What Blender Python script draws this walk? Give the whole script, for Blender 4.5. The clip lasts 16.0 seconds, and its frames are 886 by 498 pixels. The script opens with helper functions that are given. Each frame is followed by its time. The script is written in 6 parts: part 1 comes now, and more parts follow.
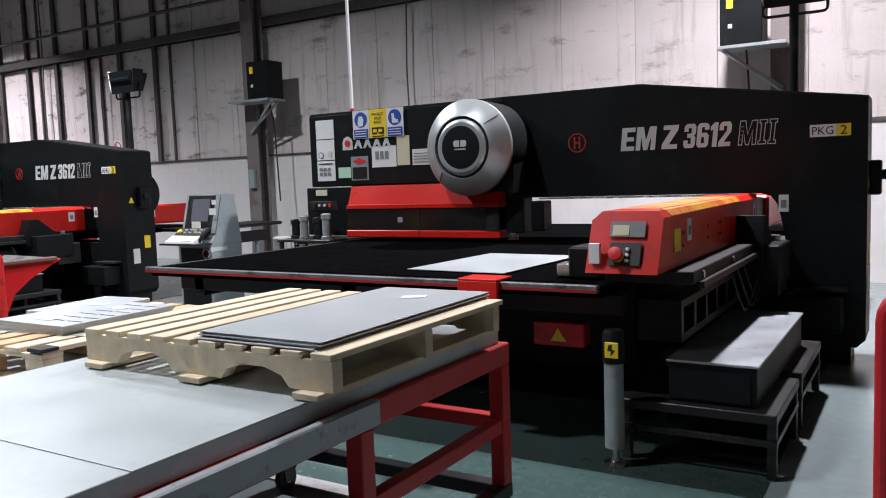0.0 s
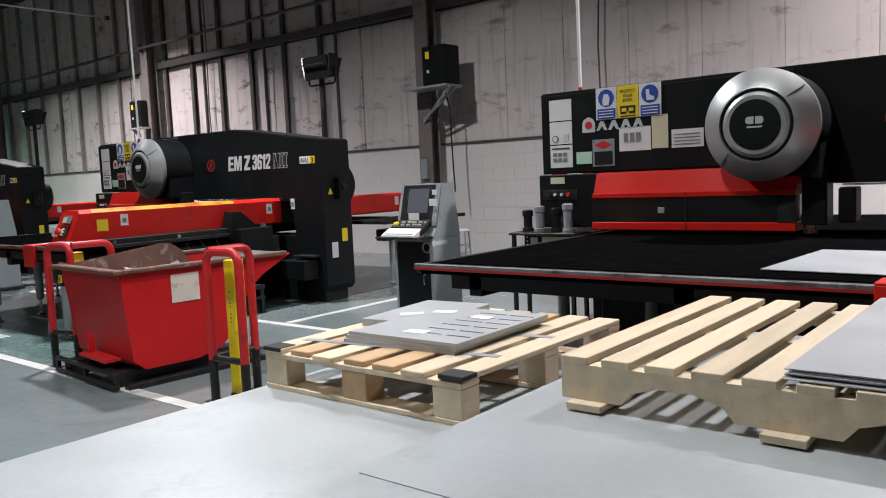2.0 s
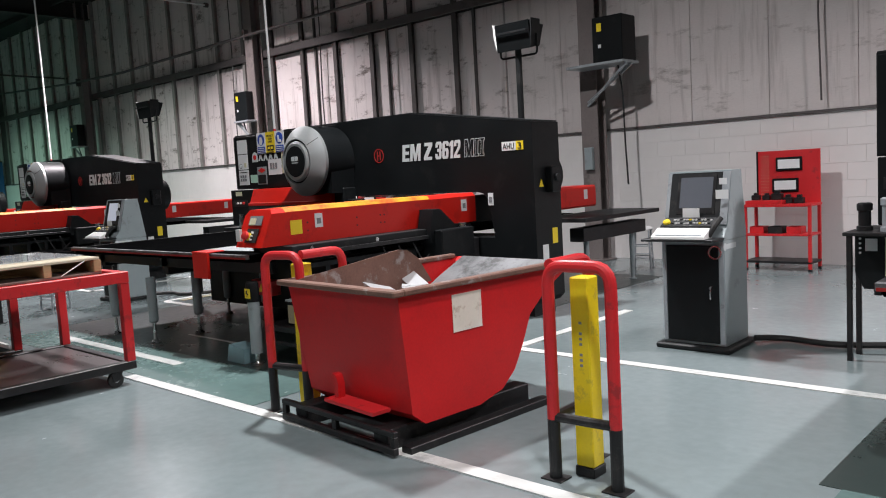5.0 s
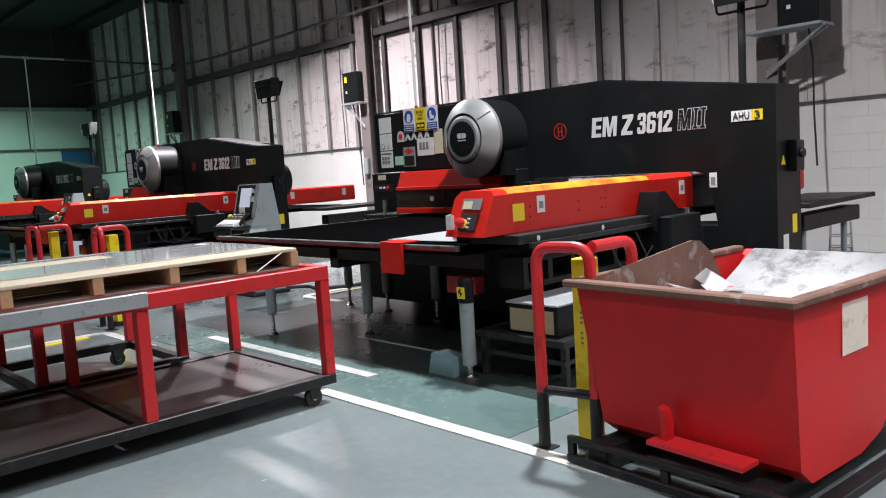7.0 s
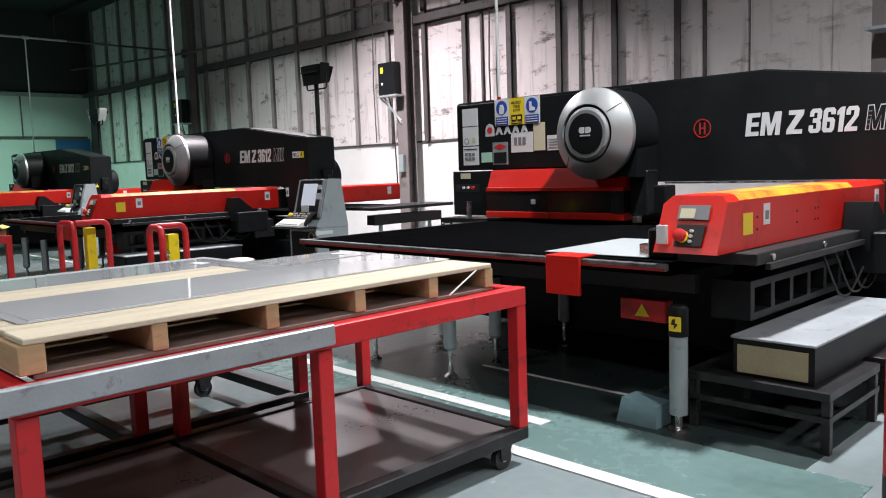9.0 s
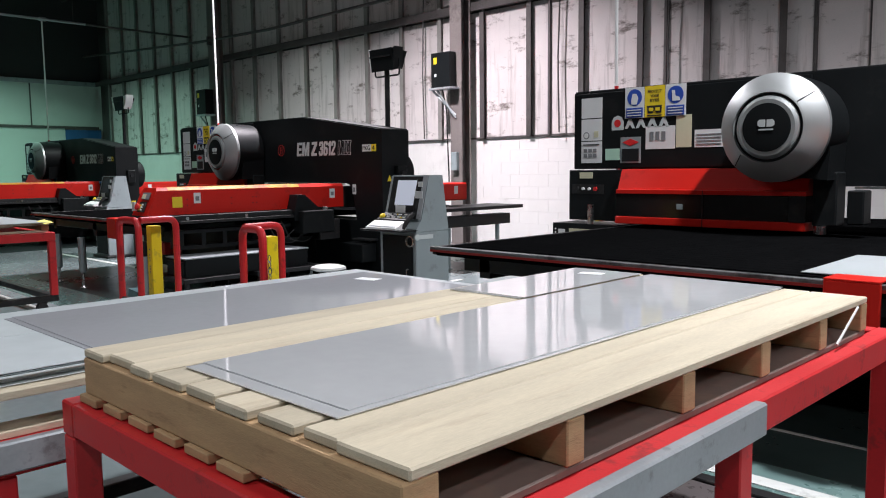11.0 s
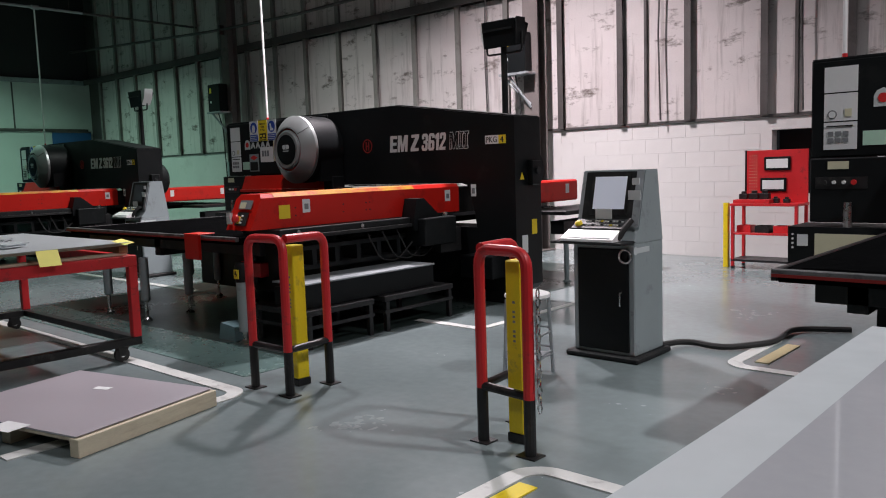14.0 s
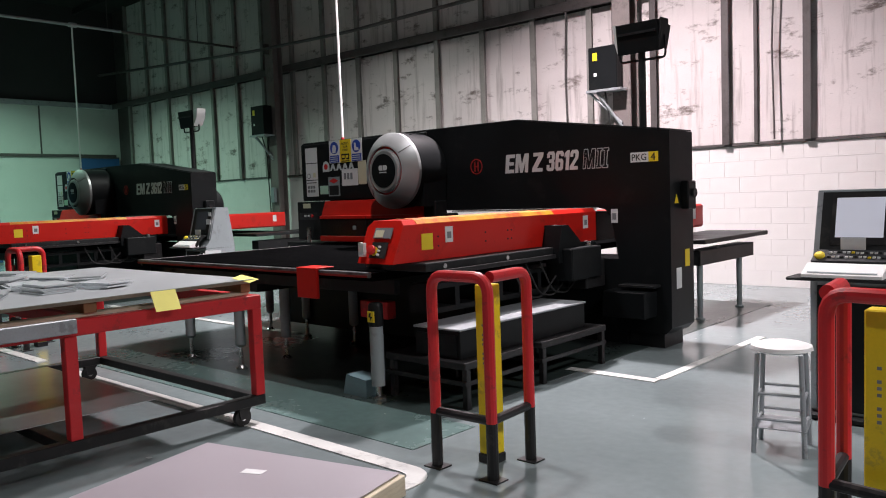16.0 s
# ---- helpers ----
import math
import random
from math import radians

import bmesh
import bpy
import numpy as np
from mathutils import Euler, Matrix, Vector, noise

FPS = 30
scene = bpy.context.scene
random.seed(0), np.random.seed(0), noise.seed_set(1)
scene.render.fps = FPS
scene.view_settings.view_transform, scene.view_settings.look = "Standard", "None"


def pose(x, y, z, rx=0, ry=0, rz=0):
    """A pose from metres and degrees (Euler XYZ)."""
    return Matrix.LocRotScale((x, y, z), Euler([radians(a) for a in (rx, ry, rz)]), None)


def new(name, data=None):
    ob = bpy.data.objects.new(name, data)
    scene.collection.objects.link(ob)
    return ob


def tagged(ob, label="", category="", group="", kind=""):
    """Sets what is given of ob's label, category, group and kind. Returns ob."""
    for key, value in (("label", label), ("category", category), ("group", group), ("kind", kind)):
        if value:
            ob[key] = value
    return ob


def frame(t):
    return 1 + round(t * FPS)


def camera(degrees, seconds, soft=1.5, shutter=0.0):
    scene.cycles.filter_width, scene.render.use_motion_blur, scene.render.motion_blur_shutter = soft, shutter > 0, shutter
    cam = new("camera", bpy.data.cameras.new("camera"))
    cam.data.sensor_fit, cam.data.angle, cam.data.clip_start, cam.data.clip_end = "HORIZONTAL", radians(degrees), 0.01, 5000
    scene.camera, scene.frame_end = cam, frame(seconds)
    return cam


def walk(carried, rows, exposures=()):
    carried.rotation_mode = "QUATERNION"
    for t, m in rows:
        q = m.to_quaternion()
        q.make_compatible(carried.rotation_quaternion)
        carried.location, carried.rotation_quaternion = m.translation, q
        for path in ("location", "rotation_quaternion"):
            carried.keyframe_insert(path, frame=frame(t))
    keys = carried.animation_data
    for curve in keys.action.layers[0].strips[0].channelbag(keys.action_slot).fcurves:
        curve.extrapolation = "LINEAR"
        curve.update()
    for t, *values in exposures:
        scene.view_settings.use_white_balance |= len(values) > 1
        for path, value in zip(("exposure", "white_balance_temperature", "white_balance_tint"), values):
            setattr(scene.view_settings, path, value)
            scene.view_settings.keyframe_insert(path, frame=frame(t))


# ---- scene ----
cam = camera(58.6, 16.0, 1.05)
METRES, EYE, TILT, LEAN, TURN = 13.64, 1.5, 0.0, 0.0, 31.5
ROWS = [
    (0.0, 0.0, 0.0, 0.0, -0.18, -5.07, 1.99),
    (0.5, -0.0238, 0.0145, -0.0022, 1.25, -5.24, 2.01),
    (1.0, -0.0489, 0.0292, -0.0014, 5.19, -5.19, 2.32),
    (1.5, -0.0738, 0.0386, 0.0003, 6.05, -5.32, 2.38),
    (2.0, -0.0977, 0.0547, -0.0004, 7.52, -5.31, 2.54),
    (2.5, -0.1237, 0.0675, -0.0003, 9.08, -5.09, 2.69),
    (3.0, -0.1487, 0.0802, -0.0006, 9.36, -5.27, 2.86),
    (3.5, -0.1735, 0.0985, 0.001, 9.92, -5.22, 3.11),
    (6.0, -0.3067, 0.1885, -0.0001, 13.0, -5.76, 3.21),
    (6.5, -0.337, 0.2032, -0.0009, 15.03, -5.59, 3.49),
    (7.0, -0.3641, 0.2184, -0.0016, 15.23, -5.88, 3.52),
    (7.5, -0.3918, 0.2366, -0.0007, 15.41, -5.98, 3.36),
    (8.0, -0.421, 0.2489, 0.0, 14.66, -6.01, 3.35),
    (10.5, -0.5572, 0.3248, -0.0005, 13.08, -5.58, 0.41),
    (11.0, -0.5844, 0.3399, -0.0018, 13.18, -5.77, 0.64),
    (11.5, -0.6147, 0.3535, -0.0017, 13.77, -5.66, 0.6),
    (12.0, -0.6432, 0.3652, -0.0011, 13.94, -5.87, 0.8),
    (12.5, -0.6709, 0.3843, -0.0009, 14.13, -5.87, 1.3),
    (13.0, -0.6997, 0.4004, -0.0011, 13.1, -5.8, 1.4),
    (13.5, -0.7241, 0.4205, -0.0024, 10.6, -5.93, 1.8),
    (14.0, -0.7507, 0.4399, -0.0013, 10.52, -5.89, 1.9),
    (14.5, -0.7768, 0.4564, -0.0, 9.45, -5.66, 2.45),
    (15.0, -0.8029, 0.477, -0.0002, 9.31, -5.08, 2.38),
    (15.5, -0.8321, 0.4906, -0.0009, 9.62, -3.93, 1.91),
    (16.0, -0.8575, 0.5068, -0.002, 10.67, -3.87, 2.03),
]
walk(cam, [(t, pose(0, 0, EYE, TILT, LEAN, TURN) @ pose(METRES * x, METRES * y, METRES * z, 90 + pitch, roll, yaw)) for t, x, y, z, yaw, pitch, roll in ROWS],
     [(0.0, 0.24, 6000, 9), (1.5, 0.0, 6300, 10), (3.0, -0.22, 6350, 11), (3.7, -0.12, 6350, 11), (6.0, 0.18, 6300, 11), (8.0, 0.4, 6250, 11), (10.5, 0.3, 6250, 11), (12.0, -0.18, 5850, 11), (13.0, -0.24, 5950, 11), (13.6, -0.3, 6150, 12),
      (14.5, -0.16, 6500, 15), (15.0, 0.04, 6500, 15), (16.0, 0.14, 6500, 16)])

# ---- world and lamps ----
world = bpy.data.worlds.new("world")
scene.world = world
world.use_nodes = True
world.node_tree.nodes["Background"].inputs[0].default_value = (0.5, 0.55, 0.6, 1)
world.node_tree.nodes["Background"].inputs[1].default_value = 0.02
WARM, COOL, GREEN = (1.0, 0.90, 0.91), (1.0, 0.965, 0.96), (0.55, 1.0, 0.75)
# unseen high bays and added fill lamps: x, y, watts, colour, beam in degrees
# first three and (-33, 6) are inferred from shadows, lit walls and green light
# the others are added to brighten dim areas, the last two as rear fill
BAYS_AND_FILL = [(-9.5, 5.0, 440, COOL, 145), (-19.3, 7.7, 700, WARM, 130), (-1.8, 8.0, 540, WARM, 130), (-4.2, 1.4, 200, COOL, 125), (-18.2, 3.6, 100, COOL, 130), (-24.4, 8.0, 110, (0.92, 1.0, 0.92), 116),
        (-33.0, 6.0, 360, GREEN, 135), (-28.0, 4.5, 28, GREEN, 130), (-6.3, -3.0, 110, COOL, 130), (-13.5, -3.0, 110, COOL, 130)]
BAY_Z = 6.6

# ---- materials ----
def mat(name, base, rough=0.5, metal=0.0, var=0.12, scale=3.0, fine=60.0, bump=0.0, spot=None, spot_amount=0.0, spot_scale=2.0, rand=0.0, stretch=(1, 1, 1), coat=0.0, edge=0.08, thr=0.56, spec=0.5, rv=1.0, streak=0.0):
    """A surface with colour drift at two scales, stains of another colour, and fine relief."""
    m = bpy.data.materials.new(name)
    m.use_nodes = True
    nt = m.node_tree
    N, L = nt.nodes, nt.links
    b = N["Principled BSDF"]
    b.inputs["Roughness"].default_value, b.inputs["Metallic"].default_value = rough, metal
    b.inputs["Coat Weight"].default_value, b.inputs["Specular IOR Level"].default_value = coat, spec
    co = N.new("ShaderNodeTexCoord")
    mp = N.new("ShaderNodeMapping")
    mp.inputs["Scale"].default_value = stretch
    L.new(co.outputs["Object"], mp.inputs[0])
    n1, n2 = N.new("ShaderNodeTexNoise"), N.new("ShaderNodeTexNoise")
    n1.inputs["Scale"].default_value, n1.inputs["Detail"].default_value = scale, 4
    n2.inputs["Scale"].default_value, n2.inputs["Detail"].default_value = fine, 2
    for n in (n1, n2):
        L.new(mp.outputs[0], n.inputs["Vector"])
    add = N.new("ShaderNodeMath")
    add.operation = "ADD"
    L.new(n1.outputs[0], add.inputs[0])
    mu = N.new("ShaderNodeMath")
    mu.operation = "MULTIPLY"
    mu.inputs[1].default_value = 0.5
    L.new(n2.outputs[0], mu.inputs[0])
    L.new(mu.outputs[0], add.inputs[1])
    last = add.outputs[0]
    if rand:
        oi = N.new("ShaderNodeObjectInfo")
        ra = N.new("ShaderNodeMath")
        ra.operation, ra.inputs[1].default_value = "MULTIPLY_ADD", rand
        L.new(oi.outputs["Random"], ra.inputs[0])
        L.new(last, ra.inputs[2])
        last = ra.outputs[0]
    mr = N.new("ShaderNodeMapRange")
    mr.inputs["From Min"].default_value, mr.inputs["From Max"].default_value = 0.4, 1.1 + rand
    mr.inputs["To Min"].default_value, mr.inputs["To Max"].default_value = 1 - var, 1 + var
    L.new(last, mr.inputs["Value"])
    vm = N.new("ShaderNodeVectorMath")
    vm.operation = "SCALE"
    vm.inputs[0].default_value = base
    L.new(mr.outputs[0], vm.inputs["Scale"])
    col = vm.outputs[0]
    if spot:
        n3 = N.new("ShaderNodeTexNoise")
        n3.inputs["Scale"].default_value, n3.inputs["Detail"].default_value, n3.inputs["Roughness"].default_value = spot_scale, 6, 0.7
        L.new(mp.outputs[0], n3.inputs["Vector"])
        r3 = N.new("ShaderNodeMapRange")
        r3.inputs["From Min"].default_value, r3.inputs["From Max"].default_value = thr, thr + edge
        r3.inputs["To Max"].default_value = spot_amount
        L.new(n3.outputs[0], r3.inputs["Value"])
        mx = N.new("ShaderNodeMix")
        mx.data_type = "RGBA"
        mx.inputs[7].default_value = (*spot, 1)
        L.new(r3.outputs[0], mx.inputs[0])
        L.new(col, mx.inputs[6])
        col = mx.outputs[2]
    if streak:
        # drips and upright scuffs
        ms = N.new("ShaderNodeMapping")
        ms.inputs["Scale"].default_value = (5.0, 5.0, 0.35)
        L.new(co.outputs["Object"], ms.inputs[0])
        n4 = N.new("ShaderNodeTexNoise")
        n4.inputs["Scale"].default_value, n4.inputs["Detail"].default_value, n4.inputs["Roughness"].default_value = 1.4, 5, 0.65
        L.new(ms.outputs[0], n4.inputs["Vector"])
        r4 = N.new("ShaderNodeMapRange")
        r4.inputs["From Min"].default_value, r4.inputs["From Max"].default_value = 0.53, 0.75
        r4.inputs["To Max"].default_value = streak
        L.new(n4.outputs[0], r4.inputs["Value"])
        m4 = N.new("ShaderNodeMix")
        m4.data_type = "RGBA"
        m4.inputs[7].default_value = (*spot, 1)
        L.new(r4.outputs[0], m4.inputs[0])
        L.new(col, m4.inputs[6])
        col = m4.outputs[2]
    L.new(col, b.inputs["Base Color"])
    rr = N.new("ShaderNodeMapRange")
    rr.inputs["From Min"].default_value, rr.inputs["From Max"].default_value = 0.4, 1.1
    rr.inputs["To Min"].default_value, rr.inputs["To Max"].default_value = max(rough - 0.08 * rv, 0.02), min(rough + 0.1 * rv, 1)
    L.new(add.outputs[0], rr.inputs["Value"])
    L.new(rr.outputs[0], b.inputs["Roughness"])
    if bump:
        bp = N.new("ShaderNodeBump")
        bp.inputs["Strength"].default_value, bp.inputs["Distance"].default_value = bump, 0.004
        L.new(add.outputs[0], bp.inputs["Height"])
        L.new(bp.outputs[0], b.inputs["Normal"])
    return m


def glow(name, color, strength):
    m = bpy.data.materials.new(name)
    m.use_nodes = True
    b = m.node_tree.nodes["Principled BSDF"]
    b.inputs["Base Color"].default_value = (*color, 1)
    b.inputs["Emission Color"].default_value = (*color, 1)
    b.inputs["Emission Strength"].default_value = strength
    return m


BLACK = mat("black_machine_paint", (0.0065, 0.008, 0.0088), 0.44, 0, 0.25, 2.0, 300, 0.15, (0.022, 0.023, 0.022), 0.3, 3.0, spec=0.2)
DARK = mat("dark_grey_paint", (0.012, 0.0135, 0.0145), 0.5, 0, 0.2, 3.0, 200, 0.1, (0.05, 0.048, 0.045), 0.35, 5.0, spec=0.3)
STEELBLACK = mat("oily_black_steel", (0.016, 0.016, 0.017), 0.42, 0.3, 0.3, 6.0, 120, 0.15, (0.07, 0.065, 0.06), 0.4, 9.0)
BRUSH = mat("black_brush_bristle", (0.003, 0.0032, 0.0034), 0.85, 0, 0.4, 8.0, 260, 0.9, (0.014, 0.014, 0.014), 0.35, 30.0, spec=0.0)
RED = mat("red_machine_paint", (0.6, 0.016, 0.009), 0.34, 0, 0.1, 2.0, 200, 0.05, (0.3, 0.012, 0.008), 0.4, 4.0, spec=0.35)
REDFRAME = mat("worn_red_paint", (0.55, 0.018, 0.022), 0.42, 0, 0.14, 4.0, 120, 0.1, (0.17, 0.02, 0.02), 0.6, 8.0)
SKIPRED = mat("dented_red_skip_paint", (0.54, 0.012, 0.014), 0.46, 0, 0.15, 2.5, 60, 0.25, (0.27, 0.012, 0.012), 0.4, 3.5, edge=0.2, spec=0.3)
RUST = mat("rusty_bare_steel", (0.18, 0.1, 0.075), 0.6, 0.35, 0.35, 6.0, 70, 0.3, (0.34, 0.33, 0.32), 0.7, 5.0)
YELLOW = mat("safety_yellow_paint", (0.78, 0.6, 0.01), 0.4, 0, 0.1, 4.0, 90, 0.08, (0.35, 0.28, 0.05), 0.5, 12.0)
YSTRIPE = mat("yellow_strip", (0.7, 0.34, 0.02), 0.45, 0, 0.2, 8.0, 60, 0.05, (0.58, 0.03, 0.012), 0.9, 4.0, edge=0.2, thr=0.42)
SILVER = mat("brushed_silver_paint", (0.5, 0.53, 0.53), 0.4, 0.7, 0.1, 5.0, 200, 0.06)
CHROME = mat("bare_metal", (0.6, 0.6, 0.6), 0.25, 1.0, 0.1, 8.0, 150, 0.05)
GREYPAINT = mat("blue_grey_paint", (0.27, 0.32, 0.33), 0.42, 0, 0.1, 3.0, 150, 0.06, (0.14, 0.15, 0.15), 0.4, 5.0)
TRIM = mat("dull_aluminium_edge", (0.17, 0.175, 0.18), 0.42, 0.4, 0.3, 5.0, 90, 0.1, (0.03, 0.03, 0.03), 0.8, 6.0, edge=0.15, thr=0.5)
RAILGREY = mat("worn_grey_rail_paint", (0.36, 0.39, 0.41), 0.38, 0.3, 0.15, 5.0, 90, 0.1, (0.18, 0.18, 0.18), 0.6, 9.0)
GALV = mat("galvanised_sheet", (0.42, 0.46, 0.47), 0.4, 0.2, 0.12, 2.5, 40, 0.03, (0.24, 0.26, 0.27), 0.6, 2.2, edge=0.2)
CUTSHEET = mat("dull_cut_sheet", (0.42, 0.445, 0.46), 0.42, 0.12, 0.1, 4.0, 80, 0.03)
SHELF = mat("scuffed_shelf_plate", (0.13, 0.115, 0.115), 0.32, 0.2, 0.2, 2.0, 40, 0.05, (0.05, 0.045, 0.045), 0.6, 1.5, edge=0.2)
BRIGHT = mat("bright_aluminium_sheet", (0.72, 0.745, 0.76), 0.05, 0.36, 0.06, 2.0, 20, rv=0.1)
FILM = mat("grey_film_sheet", (0.6, 0.62, 0.655), 0.05, 0.34, 0.06, 1.5, 30, rv=0.1)
PALEFILM = mat("pale_blue_film_sheet", (0.65, 0.71, 0.73), 0.24, 0.15, 0.08, 0.8, 9, 0.0, rv=0.3)
WOOD = mat("fresh_pine", (0.64, 0.54, 0.385), 0.7, 0, 0.28, 2.0, 30, 0.25, (0.44, 0.32, 0.18), 0.5, 3.0, 0.5, (12, 1.2, 12), edge=0.2)
ORANGEPINE = mat("orange_toned_pine", (0.5, 0.34, 0.19), 0.75, 0, 0.3, 2.0, 30, 0.3, (0.3, 0.18, 0.09), 0.5, 3.0, 0.5, (10, 1.2, 10), edge=0.25)
OLDWOOD = mat("weathered_pine", (0.53, 0.475, 0.355), 0.75, 0, 0.35, 1.5, 30, 0.4, (0.3, 0.2, 0.11), 0.45, 2.0, 0.6, (9, 1.3, 9), edge=0.25, thr=0.53)
TANWOOD = mat("orange_brown_rough_pine", (0.46, 0.31, 0.165), 0.8, 0, 0.3, 2.0, 30, 0.4, (0.2, 0.11, 0.05), 0.7, 2.5, 0.5, (3, 3, 14), edge=0.2)
BROWNWOOD = mat("brown_pallet_wood", (0.26, 0.13, 0.06), 0.8, 0, 0.3, 3.0, 40, 0.3, (0.12, 0.06, 0.03), 0.6, 4.0, 0.5)
PLYBASE = mat("stained_brown_board", (0.17, 0.125, 0.105), 0.7, 0, 0.25, 3.0, 40, 0.3, (0.3, 0.2, 0.12), 0.5, 3.0, edge=0.2)
PAPER = mat("white_paper", (0.72, 0.74, 0.74), 0.7, 0, 0.04, 8.0, 90)
NOTE = mat("yellow_note_paper", (0.8, 0.76, 0.2), 0.7, 0, 0.05, 8.0, 90)
TORN = mat("stained_torn_label", (0.68, 0.63, 0.55), 0.7, 0, 0.08, 6.0, 60, 0.1, (0.32, 0.2, 0.12), 0.7, 9.0, edge=0.12)
CREAM = mat("cream_paper", (0.62, 0.6, 0.42), 0.7, 0, 0.05, 8.0, 90)
MINT = mat("mint_paper", (0.45, 0.7, 0.55), 0.7, 0, 0.05, 8.0, 90)
GREYINK = mat("grey_ink", (0.2, 0.21, 0.22), 0.7, 0, 0.1)
BLACKINK = mat("black_ink", (0.015, 0.015, 0.015), 0.6, 0, 0.1)
BLUEINK = mat("blue_sign_print", (0.02, 0.07, 0.4), 0.5, 0, 0.05)
YSIGN = mat("yellow_sign_print", (0.82, 0.62, 0.02), 0.5, 0, 0.05)
REDINK = mat("red_print", (0.6, 0.02, 0.02), 0.5, 0, 0.05)
# dull red print, and the painted red reflection in press 4's groove
DULLRED = mat("dull_red_print_and_reflection", (0.3, 0.015, 0.012), 0.55, 0, 0.1)
LETTER = mat("pale_letter_vinyl", (0.54, 0.59, 0.59), 0.45, 0, 0.05)
SCREEN = mat("dark_screen_glass", (0.12, 0.13, 0.15), 0.08, 0, 0.05, coat=0.5)
RUBBER = mat("black_rubber", (0.02, 0.02, 0.02), 0.7, 0, 0.2, 10, 100, 0.1)
WINDOWBLACK = mat("smoked_window", (0.012, 0.011, 0.011), 0.12, 0, 0.2)
WHITEPLASTIC = mat("white_plastic", (0.75, 0.76, 0.75), 0.4, 0, 0.05)
CARDBOARD = mat("brown_cardboard", (0.5, 0.25, 0.11), 0.75, 0, 0.1, 3, 60, 0.1)
BLOCK = mat("white_painted_block", (0.7, 0.68, 0.665), 0.6, 0, 0.07, 2.0, 120, 0.35, (0.46, 0.44, 0.41), 0.5, 1.5, 0.15, edge=0.2)
LINER = mat("stained_liner_panel", (0.66, 0.61, 0.6), 0.6, 0, 0.14, 1.2, 30, 0.2, (0.085, 0.06, 0.047), 0.85, 2.1, 0.5, (1.0, 1.0, 2.1), edge=0.12, thr=0.565, streak=0.6)
PLAINLINER = mat("grimy_plain_panel", (0.6, 0.555, 0.54), 0.6, 0, 0.16, 0.8, 25, 0.15, (0.11, 0.085, 0.07), 0.7, 1.7, 0.3, (0.8, 0.8, 2.2), edge=0.15, thr=0.57, streak=0.45)
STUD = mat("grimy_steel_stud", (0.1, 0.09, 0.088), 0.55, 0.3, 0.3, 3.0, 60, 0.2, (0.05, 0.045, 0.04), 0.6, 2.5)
# paler copy of STUD: the far studs' weaker contrast is put into the colour
FARSTUD = mat("paler_far_stud", (0.26, 0.25, 0.235), 0.6, 0.1, 0.25, 3.0, 60, 0.2, (0.12, 0.11, 0.1), 0.5, 2.5)
COLUMN = mat("brown_grey_column_paint", (0.19, 0.165, 0.158), 0.55, 0.1, 0.25, 2.0, 60, 0.15, (0.05, 0.045, 0.04), 0.5, 2.0)
DARKWALL = mat("dark_upper_cladding", (0.03, 0.03, 0.032), 0.7, 0, 0.25, 1.0, 30, 0.15)
FARWALL = mat("pale_far_wall_paint", (0.56, 0.6, 0.57), 0.6, 0, 0.08, 0.6, 30, 0.1, (0.36, 0.4, 0.37), 0.5, 0.8, edge=0.25)
BLUECURTAIN = mat("blue_sheet", (0.02, 0.09, 0.24), 0.5, 0, 0.15, 1.5, 30, 0.1)
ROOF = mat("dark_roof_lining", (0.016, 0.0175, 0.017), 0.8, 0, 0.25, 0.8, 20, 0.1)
FLOOR = mat("grey_green_epoxy_floor", (0.195, 0.24, 0.244), 0.2, 0, 0.14, 0.9, 14, 0.03, (0.14, 0.15, 0.155), 0.55, 0.5, edge=0.3)
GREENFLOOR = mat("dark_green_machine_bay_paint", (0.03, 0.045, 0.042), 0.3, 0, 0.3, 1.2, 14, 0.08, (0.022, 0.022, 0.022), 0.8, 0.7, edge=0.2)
TEALFLOOR = mat("worn_teal_bay_paint", (0.115, 0.185, 0.175), 0.24, 0, 0.2, 1.0, 14, 0.05, (0.07, 0.09, 0.088), 0.6, 0.8, edge=0.25)
LINE = mat("worn_white_floor_line", (0.58, 0.6, 0.58), 0.5, 0, 0.1, 6.0, 60, 0.1, (0.25, 0.26, 0.26), 0.7, 5.0, edge=0.12)
LAMPGLASS = glow("lamp_glass", (1.0, 0.97, 0.92), 9.0)
SCREENGLOW = glow("lit_screen", (0.55, 0.58, 0.66), 0.35)


# ---- mesh helpers ----
def fresh():
    return bmesh.new()


def box(bm, x0, x1, y0, y1, z0, z1, bev=0.0):
    vs = [bm.verts.new(c) for c in ((x0, y0, z0), (x1, y0, z0), (x1, y1, z0), (x0, y1, z0), (x0, y0, z1), (x1, y0, z1), (x1, y1, z1), (x0, y1, z1))]
    fs = [bm.faces.new([vs[i] for i in f]) for f in ((0, 3, 2, 1), (4, 5, 6, 7), (0, 1, 5, 4), (1, 2, 6, 5), (2, 3, 7, 6), (3, 0, 4, 7))]
    if bev:
        es = list({e for f in fs for e in f.edges})
        bmesh.ops.bevel(bm, geom=es, offset=bev, segments=1, affect="EDGES", profile=0.5)
    return bm


def bx(x0, x1, y0, y1, z0, z1, bev=0.0):
    return box(fresh(), x0, x1, y0, y1, z0, z1, bev)


def ring(bm, c, u, v, r, n):
    return [bm.verts.new(c + u * (r * math.cos(2 * math.pi * i / n)) + v * (r * math.sin(2 * math.pi * i / n))) for i in range(n)]


